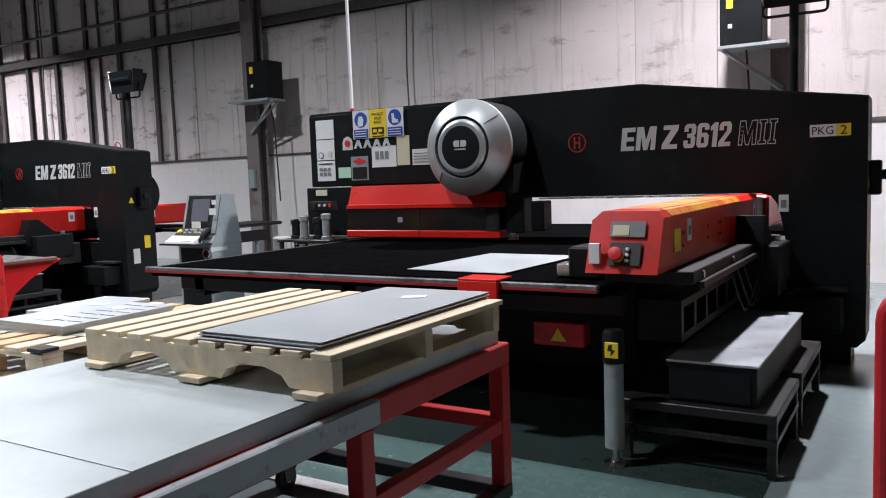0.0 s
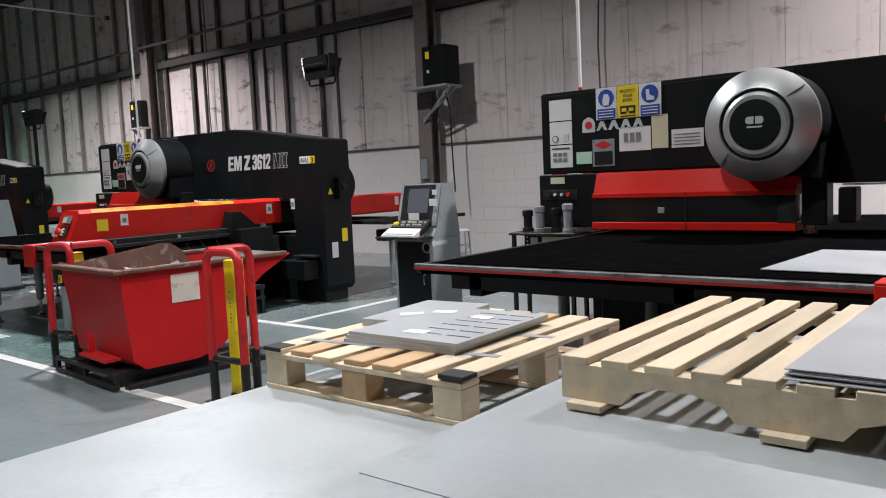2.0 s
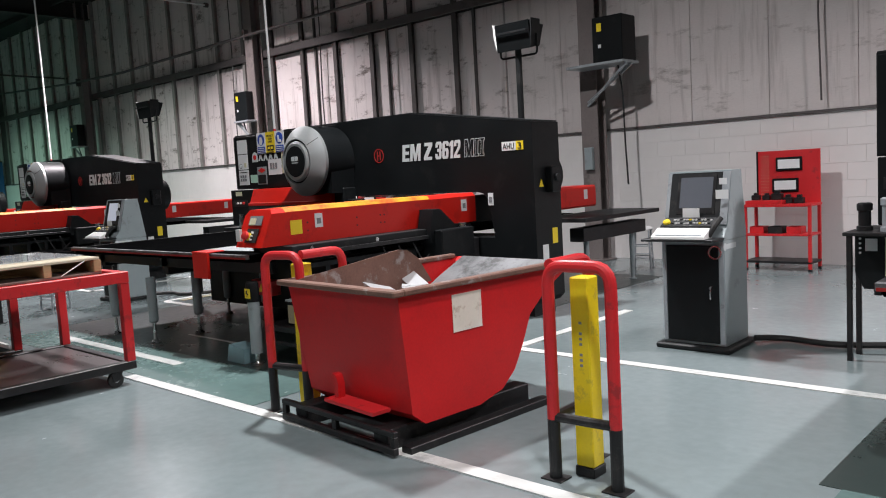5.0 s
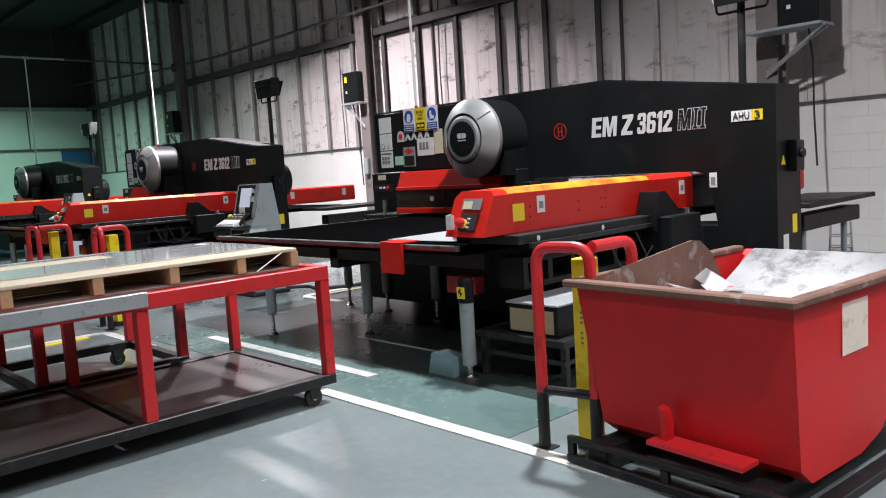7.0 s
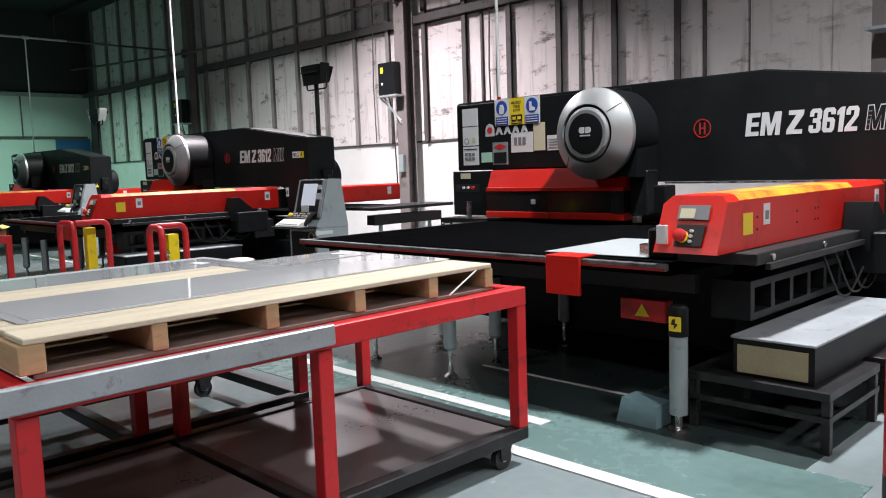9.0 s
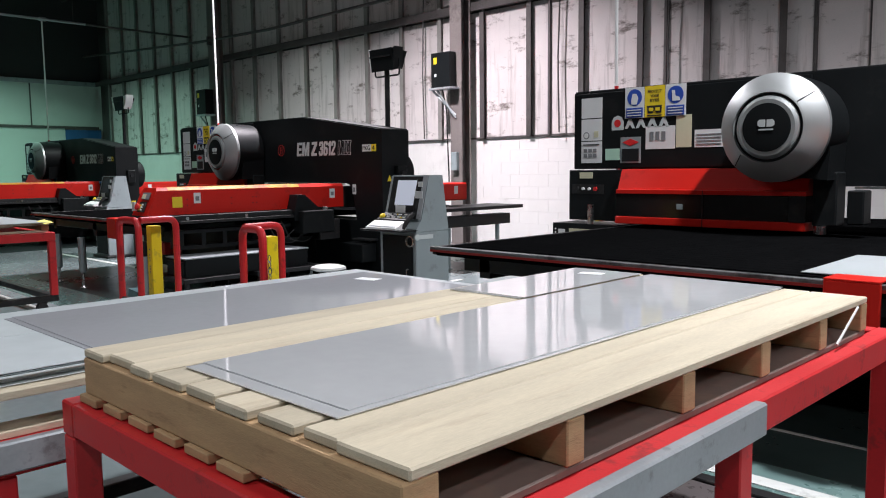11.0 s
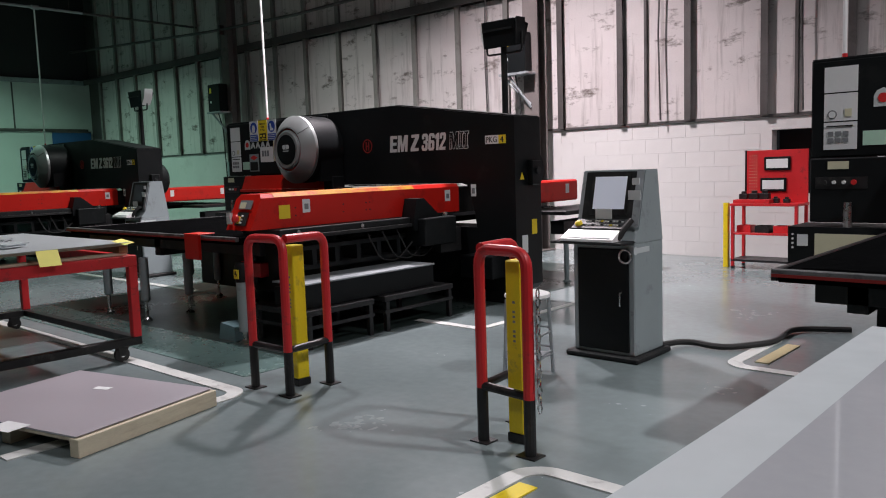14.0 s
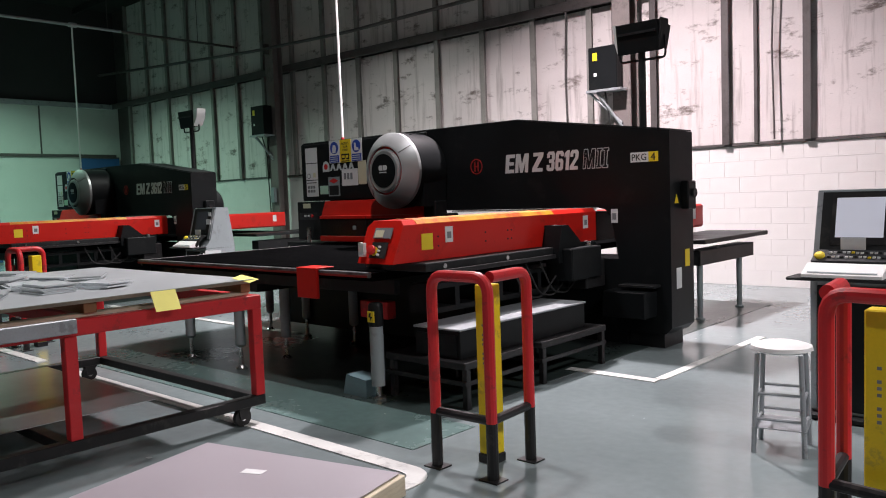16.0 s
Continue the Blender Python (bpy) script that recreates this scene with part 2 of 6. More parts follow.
def lathe(bm, p0, p1, profile, n=20, closed=False):
    """Rings of (share of the way from p0 to p1 in metres, radius)."""
    p0, p1 = Vector(p0), Vector(p1)
    a = (p1 - p0).normalized()
    u = a.orthogonal().normalized()
    v = a.cross(u)
    rows = [ring(bm, p0 + a * h, u, v, max(r, 1e-4), n) for h, r in profile]
    for r0, r1 in zip(rows, rows[1:]):
        for i in range(n):
            bm.faces.new((r0[i], r0[(i + 1) % n], r1[(i + 1) % n], r1[i]))
    if closed:
        for i in range(n):
            bm.faces.new((rows[-1][i], rows[-1][(i + 1) % n], rows[0][(i + 1) % n], rows[0][i]))
    else:
        bm.faces.new(rows[0][::-1])
        bm.faces.new(rows[-1])
    return bm


def cyl(bm, p0, p1, r, n=14, r2=None):
    d = (Vector(p1) - Vector(p0)).length
    return lathe(bm, p0, p1, [(0, r), (d, r if r2 is None else r2)], n)


def tube(bm, pts, r, n=10):
    pts = [Vector(p) for p in pts]
    rows, u = [], None
    for i, p in enumerate(pts):
        a = (pts[min(i + 1, len(pts) - 1)] - pts[max(i - 1, 0)]).normalized()
        u = a.orthogonal().normalized() if u is None else (u - a * u.dot(a)).normalized()
        rows.append(ring(bm, p, u, a.cross(u), r, n))
    for r0, r1 in zip(rows, rows[1:]):
        for i in range(n):
            bm.faces.new((r0[i], r0[(i + 1) % n], r1[(i + 1) % n], r1[i]))
    bm.faces.new(rows[0][::-1])
    bm.faces.new(rows[-1])
    return bm


def rounded(pts, r, steps=5):
    """A polyline with its inner corners rounded."""
    pts = [Vector(p) for p in pts]
    out = [pts[0]]
    for a, b, c in zip(pts, pts[1:], pts[2:]):
        p, q = b + (a - b).normalized() * r, b + (c - b).normalized() * r
        for i in range(steps + 1):
            t = i / steps
            out.append(p * (1 - t) ** 2 + b * (2 * t * (1 - t)) + q * t * t)
    return out + [pts[-1]]


def prism(bm, poly, axis, a, b):
    """A polygon of two coordinates drawn out along the third."""
    def at(p, s):
        return {"x": (s, p[0], p[1]), "y": (p[0], s, p[1]), "z": (p[0], p[1], s)}[axis]
    lo, hi = [bm.verts.new(at(p, a)) for p in poly], [bm.verts.new(at(p, b)) for p in poly]
    n = len(poly)
    bm.faces.new(lo)
    bm.faces.new(hi[::-1])
    for i in range(n):
        bm.faces.new((lo[i], hi[i], hi[(i + 1) % n], lo[(i + 1) % n]))
    return bm


def mesh_of(name, bm, material):
    bmesh.ops.recalc_face_normals(bm, faces=bm.faces)
    me = bpy.data.meshes.new(name)
    bm.to_mesh(me)
    bm.free()
    me.materials.append(material)
    me.polygons.foreach_set("use_smooth", [True] * len(me.polygons))
    me.set_sharp_from_angle(angle=radians(28))
    return me


def part(name, bm, material, parent, label=""):
    ob = new(name, mesh_of(name, bm, material))
    ob.parent = parent
    return tagged(ob, label)


def thing(name, label, category, m=None, group=""):
    ob = new(name)
    ob.empty_display_size = 0.1
    if m is not None:
        ob.matrix_basis = m
    return tagged(ob, label, category, group)


def solid(name, bm, material, label, category="", group="", kind="", m=None):
    ob = new(name, mesh_of(name, bm, material))
    if m is not None:
        ob.matrix_basis = m
    return tagged(ob, label, category, group, kind)


def lettering(name, text, material, parent, x0, x1, z0, z1, y, weight=0.0, lean=0.0, turn=0):
    """Raised letters that fill a rectangle of the plane y, facing -y."""
    cu = bpy.data.curves.new(name, "FONT")
    cu.body, cu.size, cu.extrude, cu.offset, cu.shear, cu.resolution_u = text, 1.0, 0.002, weight, lean, 3
    tmp = new(name, cu)
    me = bpy.data.meshes.new_from_object(tmp.evaluated_get(bpy.context.evaluated_depsgraph_get()))
    bpy.data.objects.remove(tmp)
    co = np.empty(len(me.vertices) * 3)
    me.vertices.foreach_get("co", co)
    co = co.reshape(-1, 3)
    if turn:
        co = np.stack([-co[:, 1], co[:, 0], co[:, 2]], 1)
    lo, hi = co.min(0), co.max(0)
    out = np.empty_like(co)
    out[:, 0] = x0 + (co[:, 0] - lo[0]) / (hi[0] - lo[0]) * (x1 - x0)
    out[:, 2] = z0 + (co[:, 1] - lo[1]) / (hi[1] - lo[1]) * (z1 - z0)
    out[:, 1] = y - co[:, 2]
    me.vertices.foreach_set("co", out.ravel())
    me.materials.clear()
    me.materials.append(material)
    ob = new(name, me)
    ob.parent = parent
    return ob


# bold condensed letters as outlines in a box one unit high
STENCIL = {
    "E": (0.56, [(0, 0), (0.56, 0), (0.56, 0.19), (0.22, 0.19), (0.22, 0.41), (0.52, 0.41), (0.52, 0.59), (0.22, 0.59), (0.22, 0.81), (0.56, 0.81), (0.56, 1), (0, 1)]),
    "M": (0.8, [(0, 0), (0.19, 0), (0.19, 0.6), (0.32, 0), (0.48, 0), (0.61, 0.6), (0.61, 0), (0.8, 0), (0.8, 1), (0.53, 1), (0.4, 0.42), (0.27, 1), (0, 1)]),
    "Z": (0.56, [(0, 0), (0.56, 0), (0.56, 0.19), (0.25, 0.19), (0.56, 0.8), (0.56, 1), (0.02, 1), (0.02, 0.81), (0.3, 0.81), (0, 0.2)]),
    "3": (0.56, [(0, 0.32), (0, 0.12), (0.1, 0), (0.46, 0), (0.56, 0.12), (0.56, 0.42), (0.49, 0.51), (0.56, 0.6), (0.56, 0.88), (0.46, 1), (0.1, 1), (0, 0.88), (0, 0.68), (0.2, 0.68), (0.2, 0.83), (0.35, 0.83), (0.35, 0.6), (0.16, 0.6), (0.16, 0.42), (0.35, 0.42), (0.35, 0.17), (0.2, 0.17), (0.2, 0.32)]),
    "6": (0.56, [(0.278, 0), (0.278, 0.17), (0.21, 0.17), (0.21, 0.43), (0.35, 0.43), (0.35, 0.17), (0.282, 0.17), (0.282, 0), (0.46, 0), (0.56, 0.12), (0.56, 0.48), (0.46, 0.6), (0.21, 0.6), (0.21, 0.83), (0.35, 0.83), (0.35, 0.72), (0.56, 0.72), (0.56, 0.88), (0.46, 1), (0.1, 1), (0, 0.88), (0, 0.12), (0.1, 0)]),
    "1": (0.34, [(0.12, 0), (0.34, 0), (0.34, 1), (0.17, 1), (0, 0.85), (0, 0.66), (0.12, 0.72)]),
    "2": (0.56, [(0, 0), (0.56, 0), (0.56, 0.18), (0.25, 0.18), (0.56, 0.6), (0.56, 0.88), (0.46, 1), (0.1, 1), (0, 0.88), (0, 0.66), (0.2, 0.66), (0.2, 0.83), (0.35, 0.83), (0.35, 0.63), (0, 0.17)]),
    "I": (0.36, [(0, 0), (0.36, 0), (0.36, 0.17), (0.28, 0.17), (0.28, 0.83), (0.36, 0.83), (0.36, 1), (0, 1), (0, 0.83), (0.08, 0.83), (0.08, 0.17), (0, 0.17)]),
}


def inset(poly, d):
    """A polygon, counterclockwise, drawn in by d with mitred corners."""
    out = []
    n = len(poly)
    for i in range(n):
        a, b, c = (Vector(poly[(i + k) % n]) for k in (-1, 0, 1))
        u, v = (b - a).normalized(), (c - b).normalized()
        nu, nv = Vector((-u.y, u.x)), Vector((-v.y, v.x))
        m = nu + nv
        out.append(tuple(b + m * (d / max(m.dot(nu), 0.35))))
    return out


def stencil(name, word, parent, x0, x1, z0, z1, y, lean=0.1, hollow=False):
    """Thick vinyl letters on the plane y facing -y; hollow ones are pale outlines."""
    space = 0.07
    total = sum(STENCIL[c][0] for c in word) + space * (len(word) - 1)
    h, at = z1 - z0, 0.0
    k = (x1 - x0 - lean * h) / total
    for c in word:
        w, poly = STENCIL[c]
        def put(q):
            return [(x0 + (at + px) * k + lean * pz * h, z0 + pz * h) for px, pz in q]
        ob = part(name, prism(fresh(), put(poly), "y", y - 0.003, y), LETTER, parent)
        if hollow:
            part("letter_fill", prism(fresh(), put(inset(poly, 0.038)), "y", y - 0.0055, y - 0.0032), BLACK, ob)
            for i in range(4):
                part("letter_hatch", prism(fresh(), put([(0.1 * w, 0.22 + 0.17 * i), (0.26 * w, 0.22 + 0.17 * i), (0.26 * w, 0.26 + 0.17 * i), (0.1 * w, 0.26 + 0.17 * i)]), "y", y - 0.007, y - 0.0057), GREYINK, ob)
        at += w + space


def sticker(name, parent, x0, x1, z0, z1, y, material, label=""):
    return part(name, bx(x0, x1, y - 0.004, y, z0, z1), material, parent, label)


def disc(bm, x, z, y, r, thick=0.003, n=20):
    return cyl(bm, (x, y, z), (x, y - thick, z), r, n)


# ---- the hall ----
WALL_Y, FAR_X, NEAR_X, BACK_Y, ROOF_Z = 11.3, -37.5, 7.0, -11.0, 7.4
solid("floor", bx(FAR_X - 0.3, NEAR_X + 0.3, BACK_Y - 0.3, WALL_Y + 0.3, -0.2, 0), FLOOR, "glossy grey-green epoxy workshop floor with scuffs", kind="structure")
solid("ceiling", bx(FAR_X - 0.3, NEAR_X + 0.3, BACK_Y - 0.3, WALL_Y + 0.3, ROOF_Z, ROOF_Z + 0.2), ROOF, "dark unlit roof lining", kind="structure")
solid("wall_south", bx(FAR_X, NEAR_X, BACK_Y - 0.2, BACK_Y, 0, ROOF_Z), FARWALL, "plain pale workshop wall", kind="structure")
solid("wall_east", bx(NEAR_X, NEAR_X + 0.2, BACK_Y, WALL_Y, 0, ROOF_Z), FARWALL, "plain pale workshop wall", kind="structure")

OPEN = (-15.96, -14.6, 0.95, 1.86)
BLOCK_TOP = 2.05
wall_north = solid("wall_north", bx(FAR_X, OPEN[0], WALL_Y + 0.0045, WALL_Y + 0.2, 0, BLOCK_TOP), BLOCK, "white painted blockwork lower wall", kind="structure")
for x0, x1, z0, z1 in ((OPEN[1], NEAR_X, 0, BLOCK_TOP), (OPEN[0], OPEN[1], 0, OPEN[2]), (OPEN[0], OPEN[1], OPEN[3], BLOCK_TOP)):
    part("wall_piece", bx(x0, x1, WALL_Y + 0.0045, WALL_Y + 0.2, z0, z1), BLOCK, wall_north)
solid("opening_back", bx(OPEN[0] - 0.1, OPEN[1] + 0.1, WALL_Y + 0.6, WALL_Y + 0.7, OPEN[2] - 0.2, OPEN[3] + 0.2), DARKWALL, "dark recess behind an opening in the block wall", kind="structure")
wall_upper = solid("wall_north_upper", bx(FAR_X, NEAR_X, WALL_Y + 0.06, WALL_Y + 0.2, BLOCK_TOP, ROOF_Z), STUD, "grimy upper wall behind liner panels", kind="structure")
# liner panels between studs, plain panels where no stud shows
SEAM0, PITCH_S = -14.93, 1.135
k = -19
while True:
    x0 = SEAM0 + k * PITCH_S
    k += 1
    if x0 > NEAR_X:
        break
    x1 = x0 + PITCH_S
    x0c, x1c = max(x0, FAR_X), min(x1, NEAR_X)
    studded = x0 < -13.5
    for z0, z1 in ((BLOCK_TOP + 0.03, 4.45), (4.62, ROOF_Z)):
        part("panel", bx(x0c + (0.035 if studded else 0.003), x1c - (0.035 if studded else 0.003), WALL_Y, WALL_Y + 0.058, z0, z1, 0.006), LINER if studded else PLAINLINER, wall_upper)
    if studded:
        st = fresh()
        box(st, x0 - 0.03, x0 + 0.03, WALL_Y - 0.09, WALL_Y + 0.055, BLOCK_TOP + 0.02, ROOF_Z, 0.004)
        box(st, x0 - 0.03, x0 + 0.075, WALL_Y - 0.095, WALL_Y - 0.088, BLOCK_TOP + 0.02, ROOF_Z)
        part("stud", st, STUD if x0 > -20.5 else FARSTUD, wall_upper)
        if k % 2 == 0 and x0 > -21:
            part("stud", bx(x0 + 0.42, x0 + 0.47, WALL_Y - 0.05, WALL_Y - 0.002, BLOCK_TOP + 0.02, ROOF_Z, 0.004), STUD, wall_upper)
part("sill_rail", bx(FAR_X, NEAR_X, WALL_Y - 0.03, WALL_Y + 0.055, BLOCK_TOP - 0.005, BLOCK_TOP + 0.03), STUD, wall_upper)
girt = fresh()
box(girt, FAR_X, NEAR_X, WALL_Y - 0.16, WALL_Y - 0.1, 4.46, 4.62, 0.006)
part("girt", girt, STUD, wall_upper)

# columns with base plates
def column(x):
    c = thing("column", "brown-grey painted steel column against the wall", "column", pose(x, 0, 0), "columns along the wall")
    bm = fresh()
    w = 0.15
    prism(bm, [(-w, 10.86), (w, 10.86), (w, 10.88), (0.008, 10.88), (0.008, 11.1), (w, 11.1), (w, 11.12), (-w, 11.12), (-w, 11.1), (-0.008, 11.1), (-0.008, 10.88), (-w, 10.88)], "z", 0, ROOF_Z)
    part("shaft", bm, COLUMN, c)
    part("base_plate", bx(-0.22, 0.22, 10.8, 11.18, 0, 0.025, 0.004), COLUMN, c)
    part("junction_box", bx(-0.07, 0.07, 10.78, 10.858, 1.45, 1.8, 0.008), GREYPAINT, c)


for x in (-1.55, -10.75, -19.8, -28.9):
    column(x)

# service pipe along the wall
pipe = thing("service_pipe", "long dark service pipe along the upper wall", "pipe")
part("tube", tube(fresh(), [(FAR_X + 0.1, 10.78, 5.45), (-33, 10.78, 5.2), (-29.4, 10.78, 5.0), (-26, 10.78, 4.9), (-20, 10.78, 4.95), (NEAR_X - 0.1, 10.78, 5.03)], 0.035), STUD, pipe)
for x in (-28.9, -19.8, -10.75, -1.55):
    part("bracket", bx(x - 0.03, x + 0.03, 10.74, 10.86, 4.86, 5.09, 0.004), STUD, pipe)
conduit = thing("conduit_run", "thin grey conduit runs down the liner wall", "conduit")
for x, z0 in ((-17.6, 2.1), (-15.5, 2.1), (-21.0, 2.1), (-7.4, 2.2)):
    part("conduit", tube(fresh(), [(x, 11.17, ROOF_Z - 0.05), (x + 0.02, 11.17, 4.8), (x - 0.03, 11.17, 3.4), (x, 11.17, z0)], 0.014, 6), STUD, conduit)

# far wall
wall_west = solid("wall_west", bx(FAR_X - 0.2, FAR_X, BACK_Y, WALL_Y + 0.2, 0, 4.5), FARWALL, "pale far wall with a steel rail", kind="structure")
part("upper_cladding", bx(FAR_X - 0.2, FAR_X - 0.03, BACK_Y, WALL_Y + 0.2, 4.5, ROOF_Z), DARKWALL, wall_west)
part("top_rail", bx(FAR_X, FAR_X + 0.1, BACK_Y, WALL_Y - 0.1, 4.46, 4.6, 0.01), RAILGREY, wall_west)
part("mid_rail", bx(FAR_X, FAR_X + 0.06, BACK_Y, WALL_Y - 0.1, 3.0, 3.08, 0.005), STUD, wall_west)
for y in (-6, -3, 0, 3, 6, 9):
    part("seam", bx(FAR_X, FAR_X + 0.02, y, y + 0.04, 3.08, 4.46), STUD, wall_west)
for y0, y1 in ((2.0, 7.75), (10.05, 11.25)):
    b = thing("blue_screen", "dark blue sheet screen hung on the far wall", "screen", group="blue screens")
    n = int((y1 - y0) / 0.12)
    front = [(FAR_X + 0.09 + 0.03 * (i % 2), y0 + (y1 - y0) * i / n) for i in range(n + 1)]
    bm = prism(fresh(), front + [(x - 0.01, y) for x, y in front[::-1]], "z", 0.05, 2.97)
    part("sheet", bm, BLUECURTAIN, b)
    part("hem_rail", bx(FAR_X + 0.06, FAR_X + 0.13, y0, y1, 2.96, 3.0), STUD, b)

# roof beams and purlins
for x in (-1.55, -10.75, -19.8, -28.9):
    bm = fresh()
    box(bm, x - 0.12, x + 0.12, BACK_Y, WALL_Y, 6.9, 6.93)
    box(bm, x - 0.01, x + 0.01, BACK_Y, WALL_Y, 6.93, 7.37)
    box(bm, x - 0.12, x + 0.12, BACK_Y, WALL_Y, 7.37, 7.398)
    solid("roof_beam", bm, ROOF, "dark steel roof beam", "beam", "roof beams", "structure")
for y in (10.2, 8.0, 5.8, 3.6, 1.4, -0.8, -3, -5.2, -7.4, -9.6):
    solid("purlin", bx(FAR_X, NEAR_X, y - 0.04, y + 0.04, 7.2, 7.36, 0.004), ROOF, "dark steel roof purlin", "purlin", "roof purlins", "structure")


# gives inferred bays and added fill lamps the same dome, all out of view
def bay_and_fill(x, y, watts, colour, beam):
    h = thing("bay_and_fill_lamp", "dark domed lamp under the roof, unseen, inferred high bays and added fill alike", "lamp", pose(x, y, BAY_Z), "high bay lamps")
    bm = fresh()
    lathe(bm, (0, 0, 0.02), (0, 0, 1), [(0, 0.27), (0.02, 0.275), (0.1, 0.22), (0.18, 0.11), (0.32, 0.1), (0.34, 0.05)], 20)
    part("dome", bm, DARK, h)
    part("glass", cyl(fresh(), (0, 0, 0.019), (0, 0, 0.0), 0.24, 20), LAMPGLASS, h)
    part("hanger", cyl(fresh(), (0, 0, 0.36), (0, 0, ROOF_Z - BAY_Z), 0.008, 6), STUD, h)
    li = bpy.data.lights.new("bay_and_fill_light", "AREA")
    li.shape, li.size, li.energy, li.color, li.spread = "DISK", 0.4, watts, colour, radians(beam)
    ob = new("bay_and_fill_light", li)
    ob.parent = h
    ob.location = (0, 0, -0.02)


for b in BAYS_AND_FILL:
    bay_and_fill(*b)
# a pale supply pipe across the hall under the roof
feed = thing("supply_pipe", "pale supply pipe crossing below the dark roof", "pipe")
part("tube", tube(fresh(), [(-22.09, 7.1, 6.1), (-22.09, 11.24, 6.12)], 0.022), WHITEPLASTIC, feed)
part("tee", cyl(fresh(), (-22.09, 9.3, 6.05), (-22.09, 9.3, ROOF_Z), 0.02, 8), WHITEPLASTIC, feed)
part("wall_flange", cyl(fresh(), (-22.09, 11.21, 6.12), (-22.09, 11.3, 6.12), 0.06, 10), STUD, feed)

main = thing("supply_main", "pale supply main crossing the far bay below the roof", "pipe")
part("tube", tube(fresh(), [(-30.8, 0.5, 5.38), (-30.8, 7.25, 5.37), (-30.8, 8.3, 5.365)], 0.03), RAILGREY, main)
part("dark_run", tube(fresh(), [(-30.8, 8.3, 5.365), (-30.8, 11.28, 5.35)], 0.028), STUD, main)
part("tee", cyl(fresh(), (-30.8, 7.16, 5.37), (-30.8, 7.32, 5.37), 0.05, 10), RAILGREY, main)
for y in (1.4, 3.6, 8.0, 10.2):
    part("hanger", cyl(fresh(), (-30.8, y, 5.38), (-30.8, y, 7.2), 0.008, 6), STUD, main)

# painted bay floors and lines
def floor_patch(name, x0, x1, y0, y1, material, label, z=0.004):
    solid(name, bx(x0, x1, y0, y1, 0.0005, z), material, label, kind="structure")


BAY = [(-0.36, 0.08, "PKG", "2"), (-8.68, 0.0, "AHU", "3"), (-16.83, -0.06, "PKG", "4"), (-25.2, 0.1, "PKG", "5")]
for ox, dy, a, b in BAY:
    floor_patch("bay_edge_floor", ox - 4.7, ox + 0.05, 2.97, 3.6 + dy - 0.002, TEALFLOOR, "worn teal painted floor strip in front of a machine bay")
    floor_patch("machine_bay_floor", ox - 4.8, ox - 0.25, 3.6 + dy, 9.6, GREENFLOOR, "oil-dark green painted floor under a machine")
for x0, x1, y0, y1 in ((-10.3, -5.0, 2.86, 2.96), (-11.5, -10.2, 4.125, 4.155), (-21.0, -16.56, 2.66, 2.77), (-4.6, 3.0, 2.86, 2.96), (-12.8, -10.3, 3.31, 3.41), (-30, -21.6, 2.7, 2.8), (-8.6, -5.2, 5.19, 5.29), (-13.95, -13.3, 5.19, 5.29), (-17.2, -16.4, 5.2, 5.3), (-25.2, -20.6, 5.05, 5.15)):
    floor_patch("floor_line", x0, x1, y0, y1, LINE, "worn white painted floor line", 0.008)
for x0, x1, y0, y1 in ((-14.15, -14.05, 5.39, 6.2), (-16.45, -16.37, 5.31, 7.4), (-8.15, -8.05, 5.31, 7.2), (-16.47, -16.36, 1.2, 2.57)):
    floor_patch("floor_line", x0, x1, y0, y1, LINE, "worn white painted floor line", 0.008)


# rounded corners where two lines meet, and a faded yellow line beside one
def line_corner(cx, cy, r0, r1, a0):
    bm = fresh()
    ring = [math.radians(a0 + i * 11.25) for i in range(9)]
    low, high = ([[bm.verts.new((cx + r * math.cos(a), cy + r * math.sin(a), z)) for a in ring for r in (r0, r1)] for z in (0.0005, 0.008)])
    for i in range(0, 16, 2):
        bm.faces.new((high[i], high[i + 1], high[i + 3], high[i + 2]))
        bm.faces.new((low[i + 1], low[i], low[i + 2], low[i + 3]))
        bm.faces.new((low[i], high[i], high[i + 2], low[i + 2]))
        bm.faces.new((high[i + 1], low[i + 1], low[i + 3], high[i + 3]))
    solid("floor_line", bm, LINE, "rounded corner of a worn white floor line", kind="structure")


line_corner(-16.56, 2.57, 0.09, 0.2, 0)
line_corner(-13.95, 5.39, 0.1, 0.2, 180)
line_corner(-13.94, 2.67, 0.1, 0.2, 90)
for x0, x1, y0, y1 in ((-14.14, -14.04, 1.0, 2.67), (-13.94, -12.9, 2.77, 2.87), (-15.06, -14.96, 1.12, 1.56)):
    floor_patch("floor_line", x0, x1, y0, y1, LINE, "worn white painted floor line", 0.008)
floor_patch("floor_line", -14.02, -13.92, 2.2, 2.62, YELLOW, "yellow floor mark inside a white corner", 0.008)
floor_patch("floor_line", -13.98, -13.88, 5.42, 6.1, mat("faded_yellow_floor_line", (0.42, 0.36, 0.2), 0.5, 0, 0.15, 6, 60, 0.1, (0.25, 0.24, 0.2), 0.7, 4.0), "faded yellow floor line", 0.008)


# ---- punch presses ----
FACE_Y = 6.45


